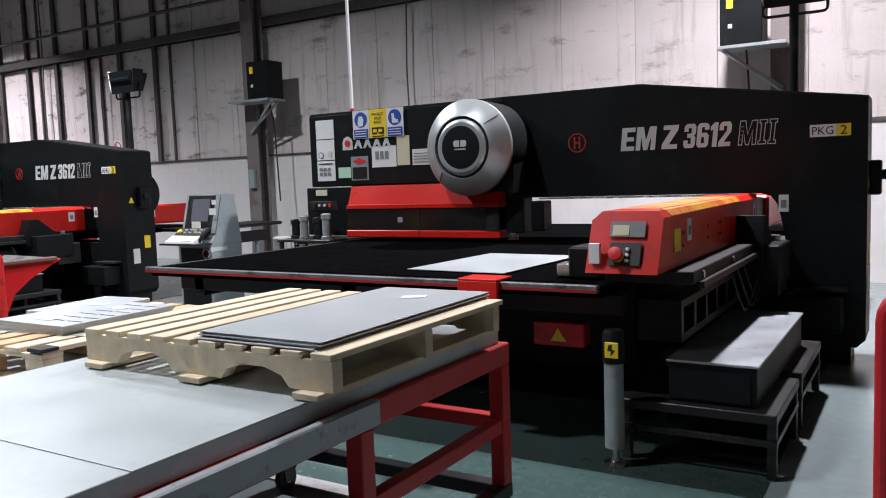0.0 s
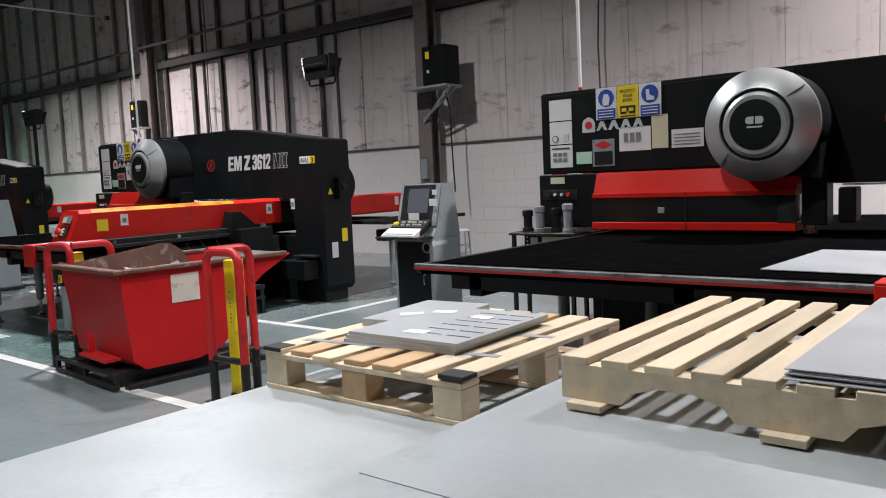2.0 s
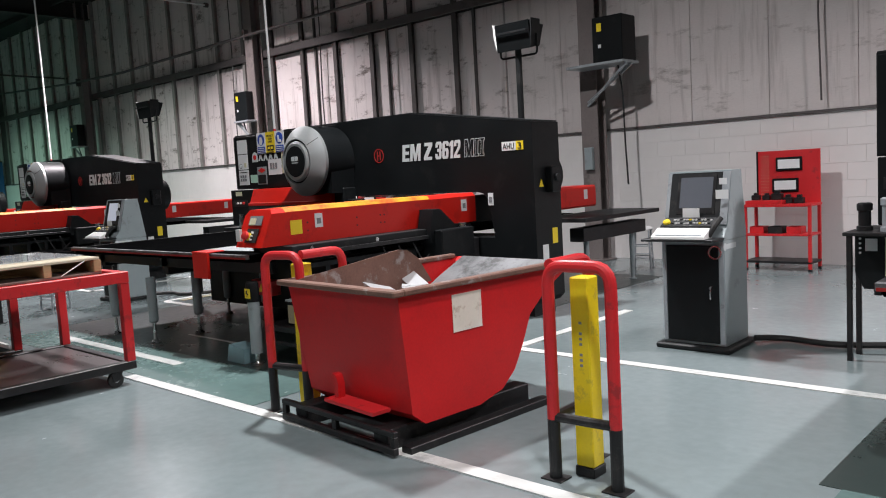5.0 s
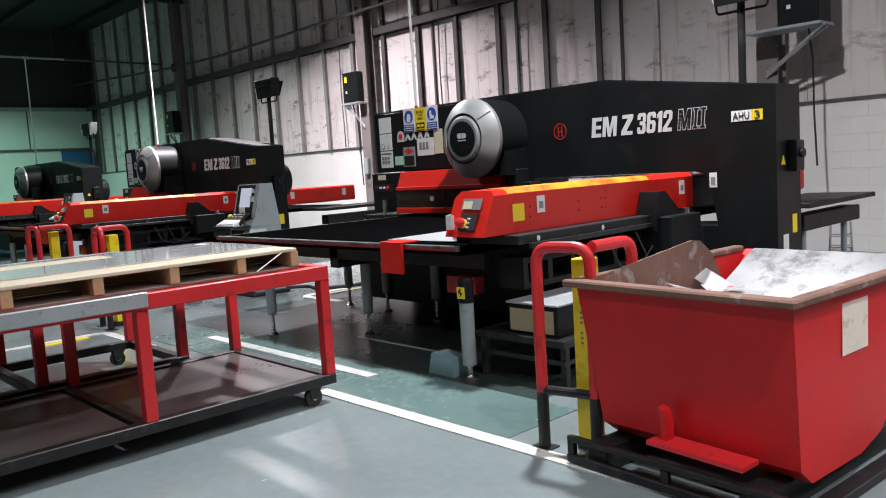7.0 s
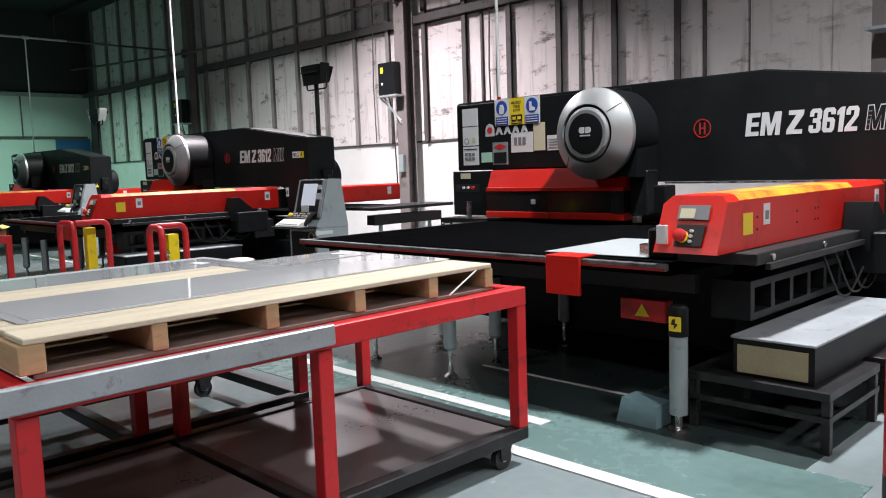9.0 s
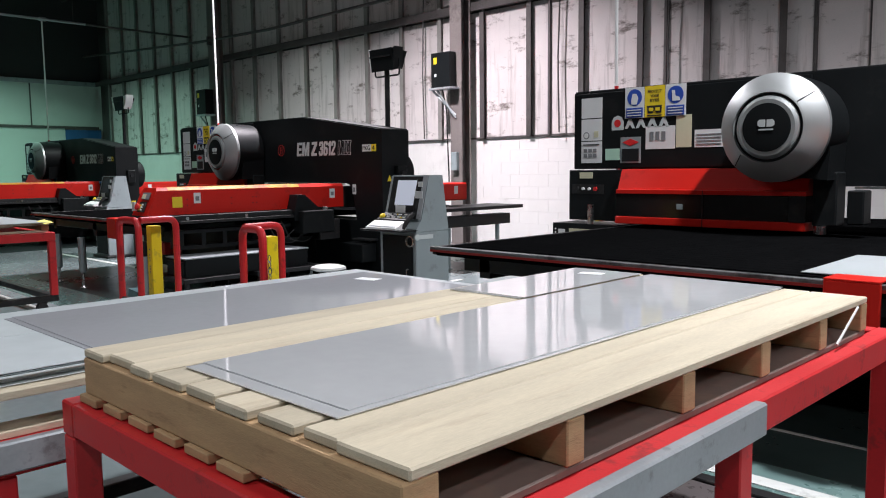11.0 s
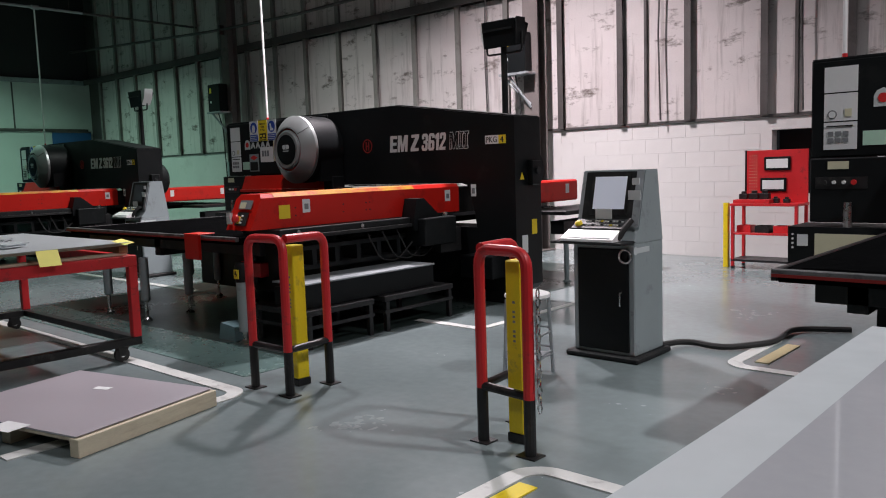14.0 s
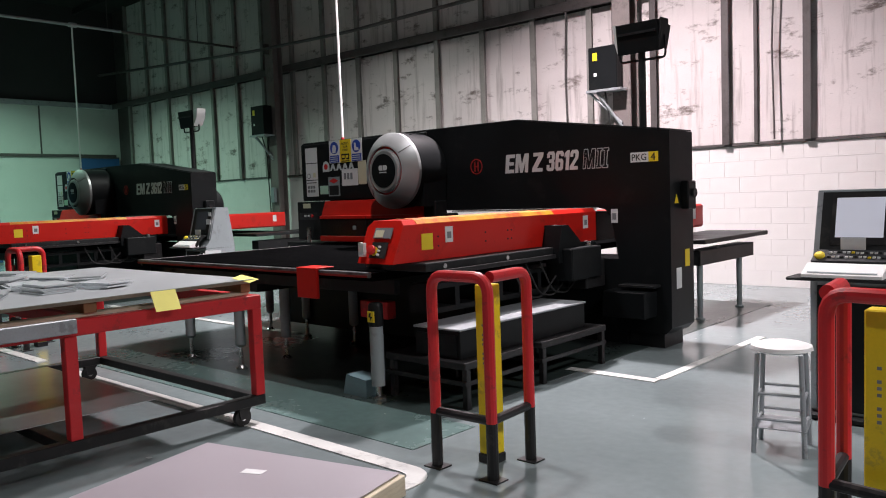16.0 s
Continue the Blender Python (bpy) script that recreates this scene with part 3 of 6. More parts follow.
def press(ox, dy, code, digit):
    m = thing("punch_press", "large black and red sheet metal punch press with open throat", "machine", pose(ox, FACE_Y + dy, 0), "punch presses in a row")
    # C frame: upper jaw, right leg and lower jaw in one casting
    poly = [(-5.25, 2.215), (-1.68, 2.215), (0, 1.985), (0, 0.2), (-0.06, 0.14), (-0.45, 0.14), (-0.45, 0.02), (-4.75, 0.02), (-4.75, 0.82), (-0.53, 0.82),
            (-0.58, 1.1), (-0.61, 1.22), (-0.66, 1.285), (-0.74, 1.305), (-4.72, 1.305), (-4.72, 1.46), (-5.25, 1.46)]
    part("frame", prism(fresh(), poly, "y", 0, 0.46), BLACK, m)
    part("top_cap", prism(fresh(), [(-5.25, 2.217), (-1.68, 2.217), (0, 1.987), (0, 1.999), (-1.68, 2.229), (-5.25, 2.229)], "y", 0.02, 0.44), DARK, m)
    part("front_cover", bx(-5.24, -2.95, -0.022, -0.001, 1.47, 2.2, 0.004), BLACK, m)
    # throat trim
    part("throat_trim", bx(-2.6, -0.76, -0.012, -0.001, 1.287, 1.303), CHROME, m, "thin bright strip under the upper jaw")
    # punch drive drum
    dx, dz, R = -3.06, 1.765, 0.42
    drum = part("drive_drum", lathe(fresh(), (dx, -0.023, dz), (dx, -1, dz), [(0, R - 0.01), (0.33, R), (0.40, R), (0.41, R - 0.01)], 40), BLACK, m, "black domed drive housing with a silver face")
    part("face_ring", lathe(fresh(), (dx, -0.434, dz), (dx, -1, dz), [(0, R), (0.04, R), (0.047, R - 0.008), (0.15, 0.285), (0.155, 0.268), (0.12, 0.262)], 56), SILVER, drum, "silver cone ring")
    # press 4's red groove is the hood's reflection put into the colour
    part("groove_ring", lathe(fresh(), (dx, -0.55, dz), (dx, -1, dz), [(0, 0.266), (0.02, 0.262), (0.022, 0.245)], 40), DULLRED if digit == "4" else BLACK, drum)
    part("inner_ring", lathe(fresh(), (dx, -0.552, dz), (dx, -1, dz), [(0, 0.247), (0.035, 0.24), (0.05, 0.215), (0.05, 0.19)], 40), SILVER, drum)
    part("centre_disc", lathe(fresh(), (dx, -0.554, dz), (dx, -1, dz), [(0, 0.185), (0.053, 0.185), (0.056, 0.16)], 36), BLACK, drum)
    em = fresh()
    for sx in (-1, 1):
        prism(em, [(dx + sx * 0.006, dz + 0.005), (dx + sx * 0.05, dz + 0.005), (dx + sx * 0.064, dz + 0.02), (dx + sx * 0.064, dz + 0.045), (dx + sx * 0.05, dz + 0.06), (dx + sx * 0.006, dz + 0.06)], "y", -0.615, -0.6105)
    box(em, dx - 0.055, dx + 0.055, -0.615, -0.6105, dz - 0.022, dz - 0.01)
    part("emblem", em, LETTER, drum)
    for a in (40, 225):
        r = radians(a)
        c, s = math.cos(r), math.sin(r)
        part("joint", tube(fresh(), [(dx + c * 0.287, -0.586, dz + s * 0.287), (dx + c * (R - 0.008), -0.486, dz + s * (R - 0.008))], 0.003, 5), BLACKINK, drum)
    for a in (72, 96):
        r = radians(a)
        part("cover_bolt", cyl(fresh(), (dx + math.cos(r) * (R - 0.01), -0.3, dz + math.sin(r) * (R - 0.01)), (dx + math.cos(r) * (R + 0.006), -0.3, dz + math.sin(r) * (R + 0.006)), 0.022, 8), DARK, drum)
    part("drum_saddle", prism(fresh(), [(dx - 0.25, 1.42), (dx + 0.38, 1.36), (dx + 0.4, 1.78), (dx - 0.38, 1.78)], "y", -0.38, -0.023), BLACK, m)
    # ram and stripper block to the right of the hood
    part("ram_block", bx(-2.84, -2.66, -0.22, -0.02, 1.0, 1.42, 0.01), BLACK, m)
    part("ram_guide", bx(-2.58, -2.46, -0.24, -0.06, 1.02, 1.28, 0.01), BLACK, m)
    part("ram_tip", cyl(fresh(), (-2.78, -0.2, 1.0), (-2.78, -0.2, 0.935), 0.05, 12), CHROME, m)
    # turret hood with smoked window
    hood = part("turret_hood", prism(fresh(), [(-0.023, 1.458), (-0.2, 1.455), (-0.27, 1.275), (-0.3, 1.27), (-0.3, 1.235), (-0.023, 1.235)], "x", -4.57, -2.86), RED, m, "red sloping turret hood")
    part("window", bx(-4.58, -2.87, -0.29, -0.023, 1.025, 1.233, 0.004), WINDOWBLACK, hood, "smoked black window band")
    part("lower_strip", bx(-4.58, -2.86, -0.3, -0.023, 0.955, 1.023, 0.006), RED, hood)
    part("window_end", bx(-2.99, -2.86, -0.305, -0.292, 1.025, 1.233, 0.004), DARK, hood)
    part("hood_seam", bx(-3.72, -3.714, -0.304, -0.3005, 0.955, 1.27), BLACKINK, hood)
    part("latch", bx(-3.96, -3.9, -0.297, -0.29, 1.1, 1.15, 0.003), GREYPAINT, hood)
    # side control box on the turret end
    cb = part("control_box", bx(-5.21, -4.6, -0.15, -0.024, 0.96, 1.455, 0.008), BLACK, m, "black switch box")
    sticker("name_plate", cb, -5.08, -4.93, 1.37, 1.43, -0.151, CREAM)
    for i, (mt, r) in enumerate(((BLACKINK, 0.018), (WHITEPLASTIC, 0.014), (WHITEPLASTIC, 0.014), (REDINK, 0.02))):
        part("button", disc(fresh(), -5.1 + 0.07 * i, 1.27, -0.155, r, 0.02, 12), mt, cb)
    part("button_plate", bx(-5.17, -4.8, -0.154, -0.1505, 1.22, 1.31, 0.001), STEELBLACK, cb)
    part("valve", cyl(fresh(), (-4.92, -0.2, 0.93), (-4.92, -0.2, 1.12), 0.03, 10), CHROME, cb)
    lb = part("lower_box", prism(fresh(), [(-5.34, 0.93), (-4.62, 0.93), (-4.62, 0.5), (-5.28, 0.5), (-5.34, 0.62)], "y", -0.24, 0.2), BLACK, m)
    part("cream_panel", bx(-5.14, -4.66, -0.245, -0.2405, 0.6, 0.88), CREAM, lb)
    part("white_plate", bx(-5.27, -5.19, -0.245, -0.2405, 0.78, 0.87), PAPER, lb)
    for i in range(4):
        part("lamp_dot", disc(fresh(), -5.305, 0.87 - i * 0.035, -0.2405, 0.009, 0.005, 8), WHITEPLASTIC, lb)
    # papers, plates and signs on the cover
    y = -0.0225
    sticker("paper", m, -5.15, -4.91, 1.96, 2.155, y, PAPER)
    p = sticker("paper", m, -5.15, -4.91, 1.74, 1.95, y, PAPER)
    part("picture", disc(fresh(), -5.09, 1.79, y - 0.004, 0.035), GREYINK, p)
    part("picture", disc(fresh(), -5.09, 1.79, y - 0.0072, 0.025), PAPER, p)
    sticker("picture", p, -5.0, -4.95, 1.77, 1.83, y - 0.0042, CREAM)
    p = sticker("paper", m, -5.15, -4.91, 1.52, 1.73, y, PAPER)
    sticker("heading", p, -5.13, -4.94, 1.695, 1.705, y - 0.0042, BLACKINK)
    for i in range(6):
        sticker("picture", p, -5.12 + 0.055 * (i % 3), -5.08 + 0.055 * (i % 3), 1.575 + 0.05 * (i // 3), 1.61 + 0.05 * (i // 3), y - 0.0042, GREYINK)
    sticker("note", m, -4.87, -4.71, 1.545, 1.655, y, MINT)
    p = sticker("rating_plate", m, -4.7, -4.48, 1.515, 1.76, y, GREYPAINT, "grey rating plate with a red lozenge")
    part("lozenge", prism(fresh(), [(-4.68, 1.71), (-4.59, 1.745), (-4.5, 1.71), (-4.59, 1.675)], "y", y - 0.0075, y - 0.0042), REDINK, p)
    sticker("text_field", p, -4.68, -4.5, 1.53, 1.65, y - 0.0042, DARK)
    p = sticker("paper", m, -4.43, -4.13, 1.64, 1.85, y, PAPER)
    for i in range(3):
        sticker("text_block", p, -4.385 + 0.06 * i, -4.345 + 0.06 * i, 1.72, 1.8, y - 0.0042, GREYINK)
    sticker("card", m, -4.12, -3.97, 1.65, 1.94, y, CREAM, "cream card")
    p = sticker("paper", m, -3.94, -3.66, 1.645, 1.8, y, PAPER)
    for i in range(4):
        sticker("text_line", p, -3.92, -3.69, 1.67 + 0.028 * i, 1.678 + 0.028 * i, y - 0.0042, GREYINK)
    # maker's mark as plain shapes: red dot on a pale arch and slanted pale bars
    mk = part("maker_mark", prism(fresh(), [(-4.8, 1.83), (-4.67, 1.83), (-4.67, 1.91), (-4.69, 1.95), (-4.735, 1.97), (-4.78, 1.95), (-4.8, 1.91)], "y", y - 0.004, y), LETTER, m)
    part("dot", disc(fresh(), -4.735, 1.895, y - 0.0042, 0.036), REDINK, mk)
    for i in range(4):
        a = -4.655 + i * 0.118
        bm = fresh()
        prism(bm, [(a, 1.84), (a + 0.028, 1.84), (a + 0.055, 1.88), (a + 0.082, 1.84), (a + 0.108, 1.84), (a + 0.072, 1.925), (a + 0.04, 1.925)], "y", y - 0.004, y)
        part("mark_bar", bm, LETTER, mk)
    # three safety signs
    for i, (x0, w) in enumerate(((-4.65, 0.205), (-4.44, 0.205), (-4.23, 0.205))):
        s = sticker("safety_sign", m, x0, x0 + w, 1.935, 2.22, y - 0.0062, YSIGN if i == 1 else PAPER, "yellow eye protection sign" if i == 1 else "blue and white safety sign")
        yy = y - 0.0104
        cx = x0 + w / 2
        if i != 1:
            part("pictogram", disc(fresh(), cx, 2.125, yy, 0.078), BLUEINK, s)
            if i == 0:
                hb = fresh()
                prism(hb, [(cx - 0.03, 2.06), (cx + 0.025, 2.06), (cx + 0.04, 2.12), (cx + 0.02, 2.16), (cx - 0.02, 2.16), (cx - 0.035, 2.1)], "y", yy - 0.0062, yy - 0.0032)
            else:
                hb = fresh()
                prism(hb, [(cx - 0.03, 2.07), (cx + 0.045, 2.07), (cx + 0.04, 2.1), (cx, 2.115), (cx - 0.005, 2.165), (cx - 0.035, 2.165)], "y", yy - 0.0062, yy - 0.0032)
            part("figure", hb, PAPER, s)
            sticker("text_field", s, x0 + 0.015, x0 + w - 0.015, 1.94, 2.03, yy, BLUEINK)
            for q in range(3):
                sticker("text_line", s, x0 + 0.03, x0 + w - 0.03, 1.955 + 0.025 * q, 1.963 + 0.025 * q, yy - 0.0042, PAPER)
        else:
            for q, wd in enumerate(("PROTECT", "YOUR", "EYES")):
                hw = 0.07 if q == 0 else 0.045
                lettering("lettering", wd, BLACKINK, s, cx - hw, cx + hw, 2.155 - q * 0.04, 2.182 - q * 0.04, yy)
            g = fresh()
            prism(g, [(cx - 0.07, 1.97), (cx - 0.02, 1.97), (cx, 1.995), (cx + 0.02, 1.97), (cx + 0.07, 1.97), (cx + 0.075, 2.04), (cx - 0.075, 2.04)], "y", yy - 0.003, yy)
            part("goggles", g, BLACKINK, s)
            sticker("lens", s, cx - 0.055, cx - 0.012, 1.99, 2.02, yy - 0.0032, YSIGN)
            sticker("lens", s, cx + 0.012, cx + 0.055, 1.99, 2.02, yy - 0.0032, YSIGN)
            sticker("text_line", s, x0 + 0.03, x0 + w - 0.03, 1.945, 1.955, yy, BLACKINK)
    # round red mark and model letters on the upper jaw
    lg = fresh()
    lathe(lg, (-2.235, 0, 1.772), (-2.235, -1, 1.772), [(0.0005, 0.072), (0.004, 0.072), (0.004, 0.084), (0.0005, 0.084)], 28, True)
    box(lg, -2.265, -2.25, -0.004, -0.0005, 1.72, 1.825)
    box(lg, -2.22, -2.205, -0.004, -0.0005, 1.72, 1.825)
    box(lg, -2.2499, -2.2201, -0.0038, -0.0005, 1.765, 1.78)
    part("round_mark", lg, DULLRED, m, "red ring mark")
    for wd, x0, x1 in (("EM", -1.845, -1.535), ("Z", -1.5, -1.355), ("3612", -1.325, -0.94)):
        stencil("model_letter", wd, m, x0, x1, 1.68, 1.872, -0.0005)
    stencil("model_letter", "MII", m, -0.9, -0.605, 1.68, 1.872, -0.0005, 0.1, True)
    pl = sticker("number_plate", m, -0.385, -0.205, 1.715, 1.805, 0.0, PAPER, "white number plate")
    lettering("plate_letters", code, BLACKINK, pl, -0.37, -0.225, 1.73, 1.79, -0.0062)
    pl = sticker("number_plate", m, -0.203, -0.11, 1.715, 1.805, 0.0, YSIGN, "yellow number plate")
    lettering("plate_digit", digit, BLACKINK, pl, -0.18, -0.135, 1.727, 1.793, -0.0062)
    t = sticker("warning_label", m, -0.6, -0.53, 1.16, 1.29, -0.0005, PAPER)
    sticker("symbol", t, -0.585, -0.545, 1.19, 1.25, -0.0046, GREYINK)
    # right end: switch box, triangle, labels, cable drum behind
    sw = part("end_switch_box", bx(0.001, 0.08, 0.2, 0.36, 1.27, 1.53, 0.01), BLACK, m)
    part("switch_knob", cyl(fresh(), (0.08, 0.28, 1.42), (0.11, 0.28, 1.42), 0.04, 12), DARK, sw)
    part("warning_triangle", prism(fresh(), [(0.08, 1.33), (0.16, 1.33), (0.12, 1.41)], "x", 0.0005, 0.004), YSIGN, m)
    part("yellow_label", bx(0.0005, 0.004, 0.28, 0.37, 0.74, 0.9), YSIGN, m)
    part("white_label", bx(0.0005, 0.004, 0.1, 0.2, 0.55, 0.74), PAPER, m)
    part("rear_wheel_cover", lathe(fresh(), (-0.33, 0.461, 1.44), (-0.33, 1, 1.44), [(0, 0.27), (0.15, 0.27), (0.18, 0.24)], 28), BLACK, m)
    part("side_step", bx(-0.58, -0.14, -0.24, -0.002, 0.3, 0.54, 0.01), BLACK, m)
    part("step_ledge", bx(-0.46, -0.1, -0.14, -0.002, 0.57, 0.595, 0.004), DARK, m)
    part("foot_plinth", bx(-0.5, -0.1, 0.05, 0.42, 0.0, 0.138), DARK, m)
    # brush table
    tb = part("table", bx(-4.58, -1.06, -2.66, 2.3, 0.855, 0.915, 0.006), BRUSH, m, "black brush sheet table")
    part("edge_trim", bx(-4.6, -1.07, -2.7, -2.661, 0.885, 0.925, 0.004), TRIM, tb, "worn aluminium table edge")
    part("edge_stripe", bx(-4.595, -1.075, -2.7045, -2.7005, 0.886, 0.902), DULLRED, tb)
    part("end_trim", bx(-4.615, -4.581, -2.66, 2.3, 0.86, 0.918, 0.004), STEELBLACK, tb)
    for i in range(22):
        yy = -2.55 + i * 0.105
        part("brush_strip", bx(-4.5, -1.12, yy, yy + 0.102, 0.9155, 0.919), BRUSH, tb)
    part("apron", bx(-4.45, -1.0, -2.5, -2.44, 0.74, 0.853, 0.004), DARK, m)
    part("apron", bx(-4.2, -1.0, -1.2, -1.14, 0.68, 0.853, 0.004), DARK, m)
    part("cross_beam", bx(-4.3, -4.2, -2.5, 0.0, 0.7, 0.85, 0.004), DARK, m)
    part("cross_beam", bx(-2.9, -2.78, -2.5, 0.0, 0.66, 0.85, 0.004), DARK, m)
    part("table_box", bx(-3.95, -1.3, -1.35, -0.1, 0.14, 0.84, 0.01), BLACK, m)
    fl = part("edge_flag", bx(-1.88, -1.63, -2.735, -2.706, 0.7, 0.93, 0.004), RED, m, "red bracket on the table edge")
    part("flag_top", bx(-1.88, -1.63, -2.735, -2.55, 0.9305, 0.942, 0.003), RED, fl)
    wb = part("warning_box", bx(-1.62, -1.3, -2.3, -2.2, 0.5, 0.64, 0.006), REDFRAME, m, "red box with a yellow warning triangle")
    part("warning_triangle", prism(fresh(), [(-1.51, 0.53), (-1.41, 0.53), (-1.46, 0.61)], "y", -2.305, -2.3005), YSIGN, wb)
    for lx, ly in ((-3.62, -2.72 + 0.02), (-2.78, -2.7), (-2.79, -2.2), (-2.74, -1.4), (-3.54, -1.37), (-4.3, -1.3)):
        lg = part("table_leg", lathe(fresh(), (lx, ly, 0.2), (lx, ly, 1), [(0, 0.03), (0.02, 0.047), (0.46, 0.047)], 14), GREYPAINT, m)
        part("foot", lathe(fresh(), (lx, ly, 0), (lx, ly, 1), [(0, 0.05), (0.015, 0.05), (0.04, 0.02), (0.2, 0.016)], 12), CHROME, lg)
    # sensor post beside the carriage
    sp = part("sensor_post", lathe(fresh(), (-0.98, -2.72, 0.1), (-0.98, -2.72, 1), [(0, 0.05), (0.44, 0.05)], 16), GREYPAINT, m)
    part("post_cap", lathe(fresh(), (-0.98, -2.72, 0.541), (-0.98, -2.72, 1), [(0, 0.055), (0.15, 0.055), (0.17, 0.045)], 16), BLACK, sp)
    pl = part("post_label", bx(-1.005, -0.935, -2.782, -2.773, 0.575, 0.655, 0.002), YSIGN, sp, "yellow warning label")
    part("label_bolt", prism(fresh(), [(-0.985, 0.64), (-0.965, 0.645), (-0.968, 0.62), (-0.95, 0.615), (-0.975, 0.585), (-0.972, 0.61), (-0.99, 0.612)], "y", -2.7835, -2.7823), BLACKINK, pl)
    part("post_foot", lathe(fresh(), (-0.98, -2.72, 0), (-0.98, -2.72, 1), [(0, 0.06), (0.02, 0.06), (0.03, 0.02), (0.1, 0.02)], 12), CHROME, sp)
    # carriage beam
    bm = fresh()
    prof = [(-1.11, 1.0), (-0.74, 1.0), (-0.74, 1.27), (-0.775, 1.305), (-1.06, 1.305), (-1.11, 1.26)]
    lo, hi = [], []
    for px, pz in prof:
        lo.append(bm.verts.new((px, -2.76 + (pz - 1.0) * 0.45, pz)))
        hi.append(bm.verts.new((px, -0.05, pz)))
    bm.faces.new(lo)
    bm.faces.new(hi[::-1])
    for i in range(6):
        bm.faces.new((lo[i], hi[i], hi[(i + 1) % 6], lo[(i + 1) % 6]))
    beam = part("carriage_beam", bm, RED, m, "long red carriage cover")
    part("rear_beam", bx(-1.11, -0.76, 0.55, 2.4, 1.0, 1.27, 0.02), RED, m)
    rl = part("rear_label", bx(-0.7595, -0.757, 2.1, 2.18, 1.1, 1.22), PAPER, m)
    part("rear_label", bx(-0.7595, -0.757, 1.0, 1.08, 1.1, 1.22), PAPER, m)
    part("inner_beam", bx(-1.1, -0.8, -0.05, 0.55, 0.98, 1.26, 0.01), DARK, m)
    part("yellow_strip", prism(fresh(), [(-0.742, 1.272), (-0.772, 1.302), (-0.80, 1.3055), (-0.80, 1.3085), (-0.77, 1.305), (-0.7395, 1.2745)], "y", -2.5, -0.75), YSTRIPE, beam)
    part("yellow_strip", bx(-1.03, -0.82, -2.45, -0.75, 1.3055, 1.3085), YSTRIPE, beam)
    # near-end control panel of the beam
    pan = part("end_panel", prism(fresh(), [(-2.752, 1.04), (-2.703, 1.15), (-2.709, 1.153), (-2.758, 1.043)], "x", -0.99, -0.83), BLACKINK, beam)
    part("type_plate", prism(fresh(), [(-2.691, 1.178), (-2.658, 1.252), (-2.664, 1.255), (-2.697, 1.181)], "x", -1.0, -0.82), GREYINK, beam)
    part("type_text", prism(fresh(), [(-2.694, 1.186), (-2.672, 1.236), (-2.676, 1.238), (-2.698, 1.188)], "x", -0.985, -0.9), CREAM, beam)
    part("stop_button", lathe(fresh(), (-0.945, -2.742, 1.09), (-0.945, -2.842, 1.13), [(0, 0.02), (0.02, 0.02), (0.022, 0.036), (0.045, 0.034), (0.05, 0.02)], 16), REDINK, pan)
    part("collar", lathe(fresh(), (-0.945, -2.738, 1.089), (-0.945, -2.838, 1.129), [(0, 0.034), (0.01, 0.034)], 20), YSIGN, pan)
    for i in range(3):
        part("button", cyl(fresh(), (-0.895, -2.745 + 0.012 * i, 1.065 + 0.027 * i), (-0.895, -2.765 + 0.012 * i, 1.07 + 0.027 * i), 0.009, 8), WHITEPLASTIC, pan)
    part("side_label", bx(-1.085, -1.03, -2.768, -2.74, 1.05, 1.15), PAPER, beam)
    sx = -0.739
    part("yellow_label", bx(sx - 0.0005, sx + 0.003, -2.46, -2.34, 1.08, 1.2), YSIGN, beam)
    for y0, z0 in ((-2.2, 1.12), (-0.28, 1.12)):
        lb = part("white_label", bx(sx - 0.0005, sx + 0.003, y0, y0 + 0.085, z0, z0 + 0.12), PAPER, beam)
        part("symbol", bx(sx + 0.0032, sx + 0.005, y0 + 0.02, y0 + 0.065, z0 + 0.03, z0 + 0.08), GREYINK, lb)
    for y0 in (-2.28, -1.72, -1.43, -1.38, -0.9):
        for z0 in (1.1, 1.17):
            part("screw", cyl(fresh(), (sx - 0.002, y0, z0), (sx + 0.004, y0, z0), 0.008, 6), BLACKINK, beam)
    # rail and slide under the beam
    part("beam_rail", bx(-1.08, -0.62, -2.55, -0.5, 0.93, 0.995, 0.006), DARK, m)
    part("rail_edge", bx(-0.62, -0.59, -2.45, -0.6, 0.9, 0.935, 0.003), STEELBLACK, m)
    for y0 in (-2.35, -1.6):
        part("rail_bolt", cyl(fresh(), (-0.62, y0, 0.96), (-0.612, y0, 0.96), 0.02, 10), CHROME, m)
    bm = fresh()
    box(bm, -0.95, -0.72, -2.4, -0.2, 0.6, 0.64)
    box(bm, -0.95, -0.72, -2.4, -0.2, 0.78, 0.82)
    for i in range(9):
        y0 = -2.4 + i * 0.27
        box(bm, -0.95, -0.72, y0, y0 + 0.05, 0.64, 0.78)
    part("slotted_beam", bm, BLACK, m)
    # carriage bracket, cylinder and hoses
    part("carriage_bracket", prism(fresh(), [(-0.95, 0.86), (-0.35, 0.86), (-0.35, 1.0), (-0.6, 1.02), (-0.8, 1.18), (-0.9, 1.18), (-0.95, 1.0)], "x", -0.735, -0.56), BLACK, m)
    part("slide_block", bx(-0.74, -0.46, -0.9, -0.42, 0.7, 0.98, 0.01), BLACK, m)
    part("slide_block", bx(-0.7, -0.5, -0.62, -0.3, 0.6, 0.86, 0.01), STEELBLACK, m)
    part("air_cylinder", cyl(fresh(), (-0.55, -0.5, 0.7), (-0.55, -0.5, 1.02), 0.035, 12), CHROME, m)
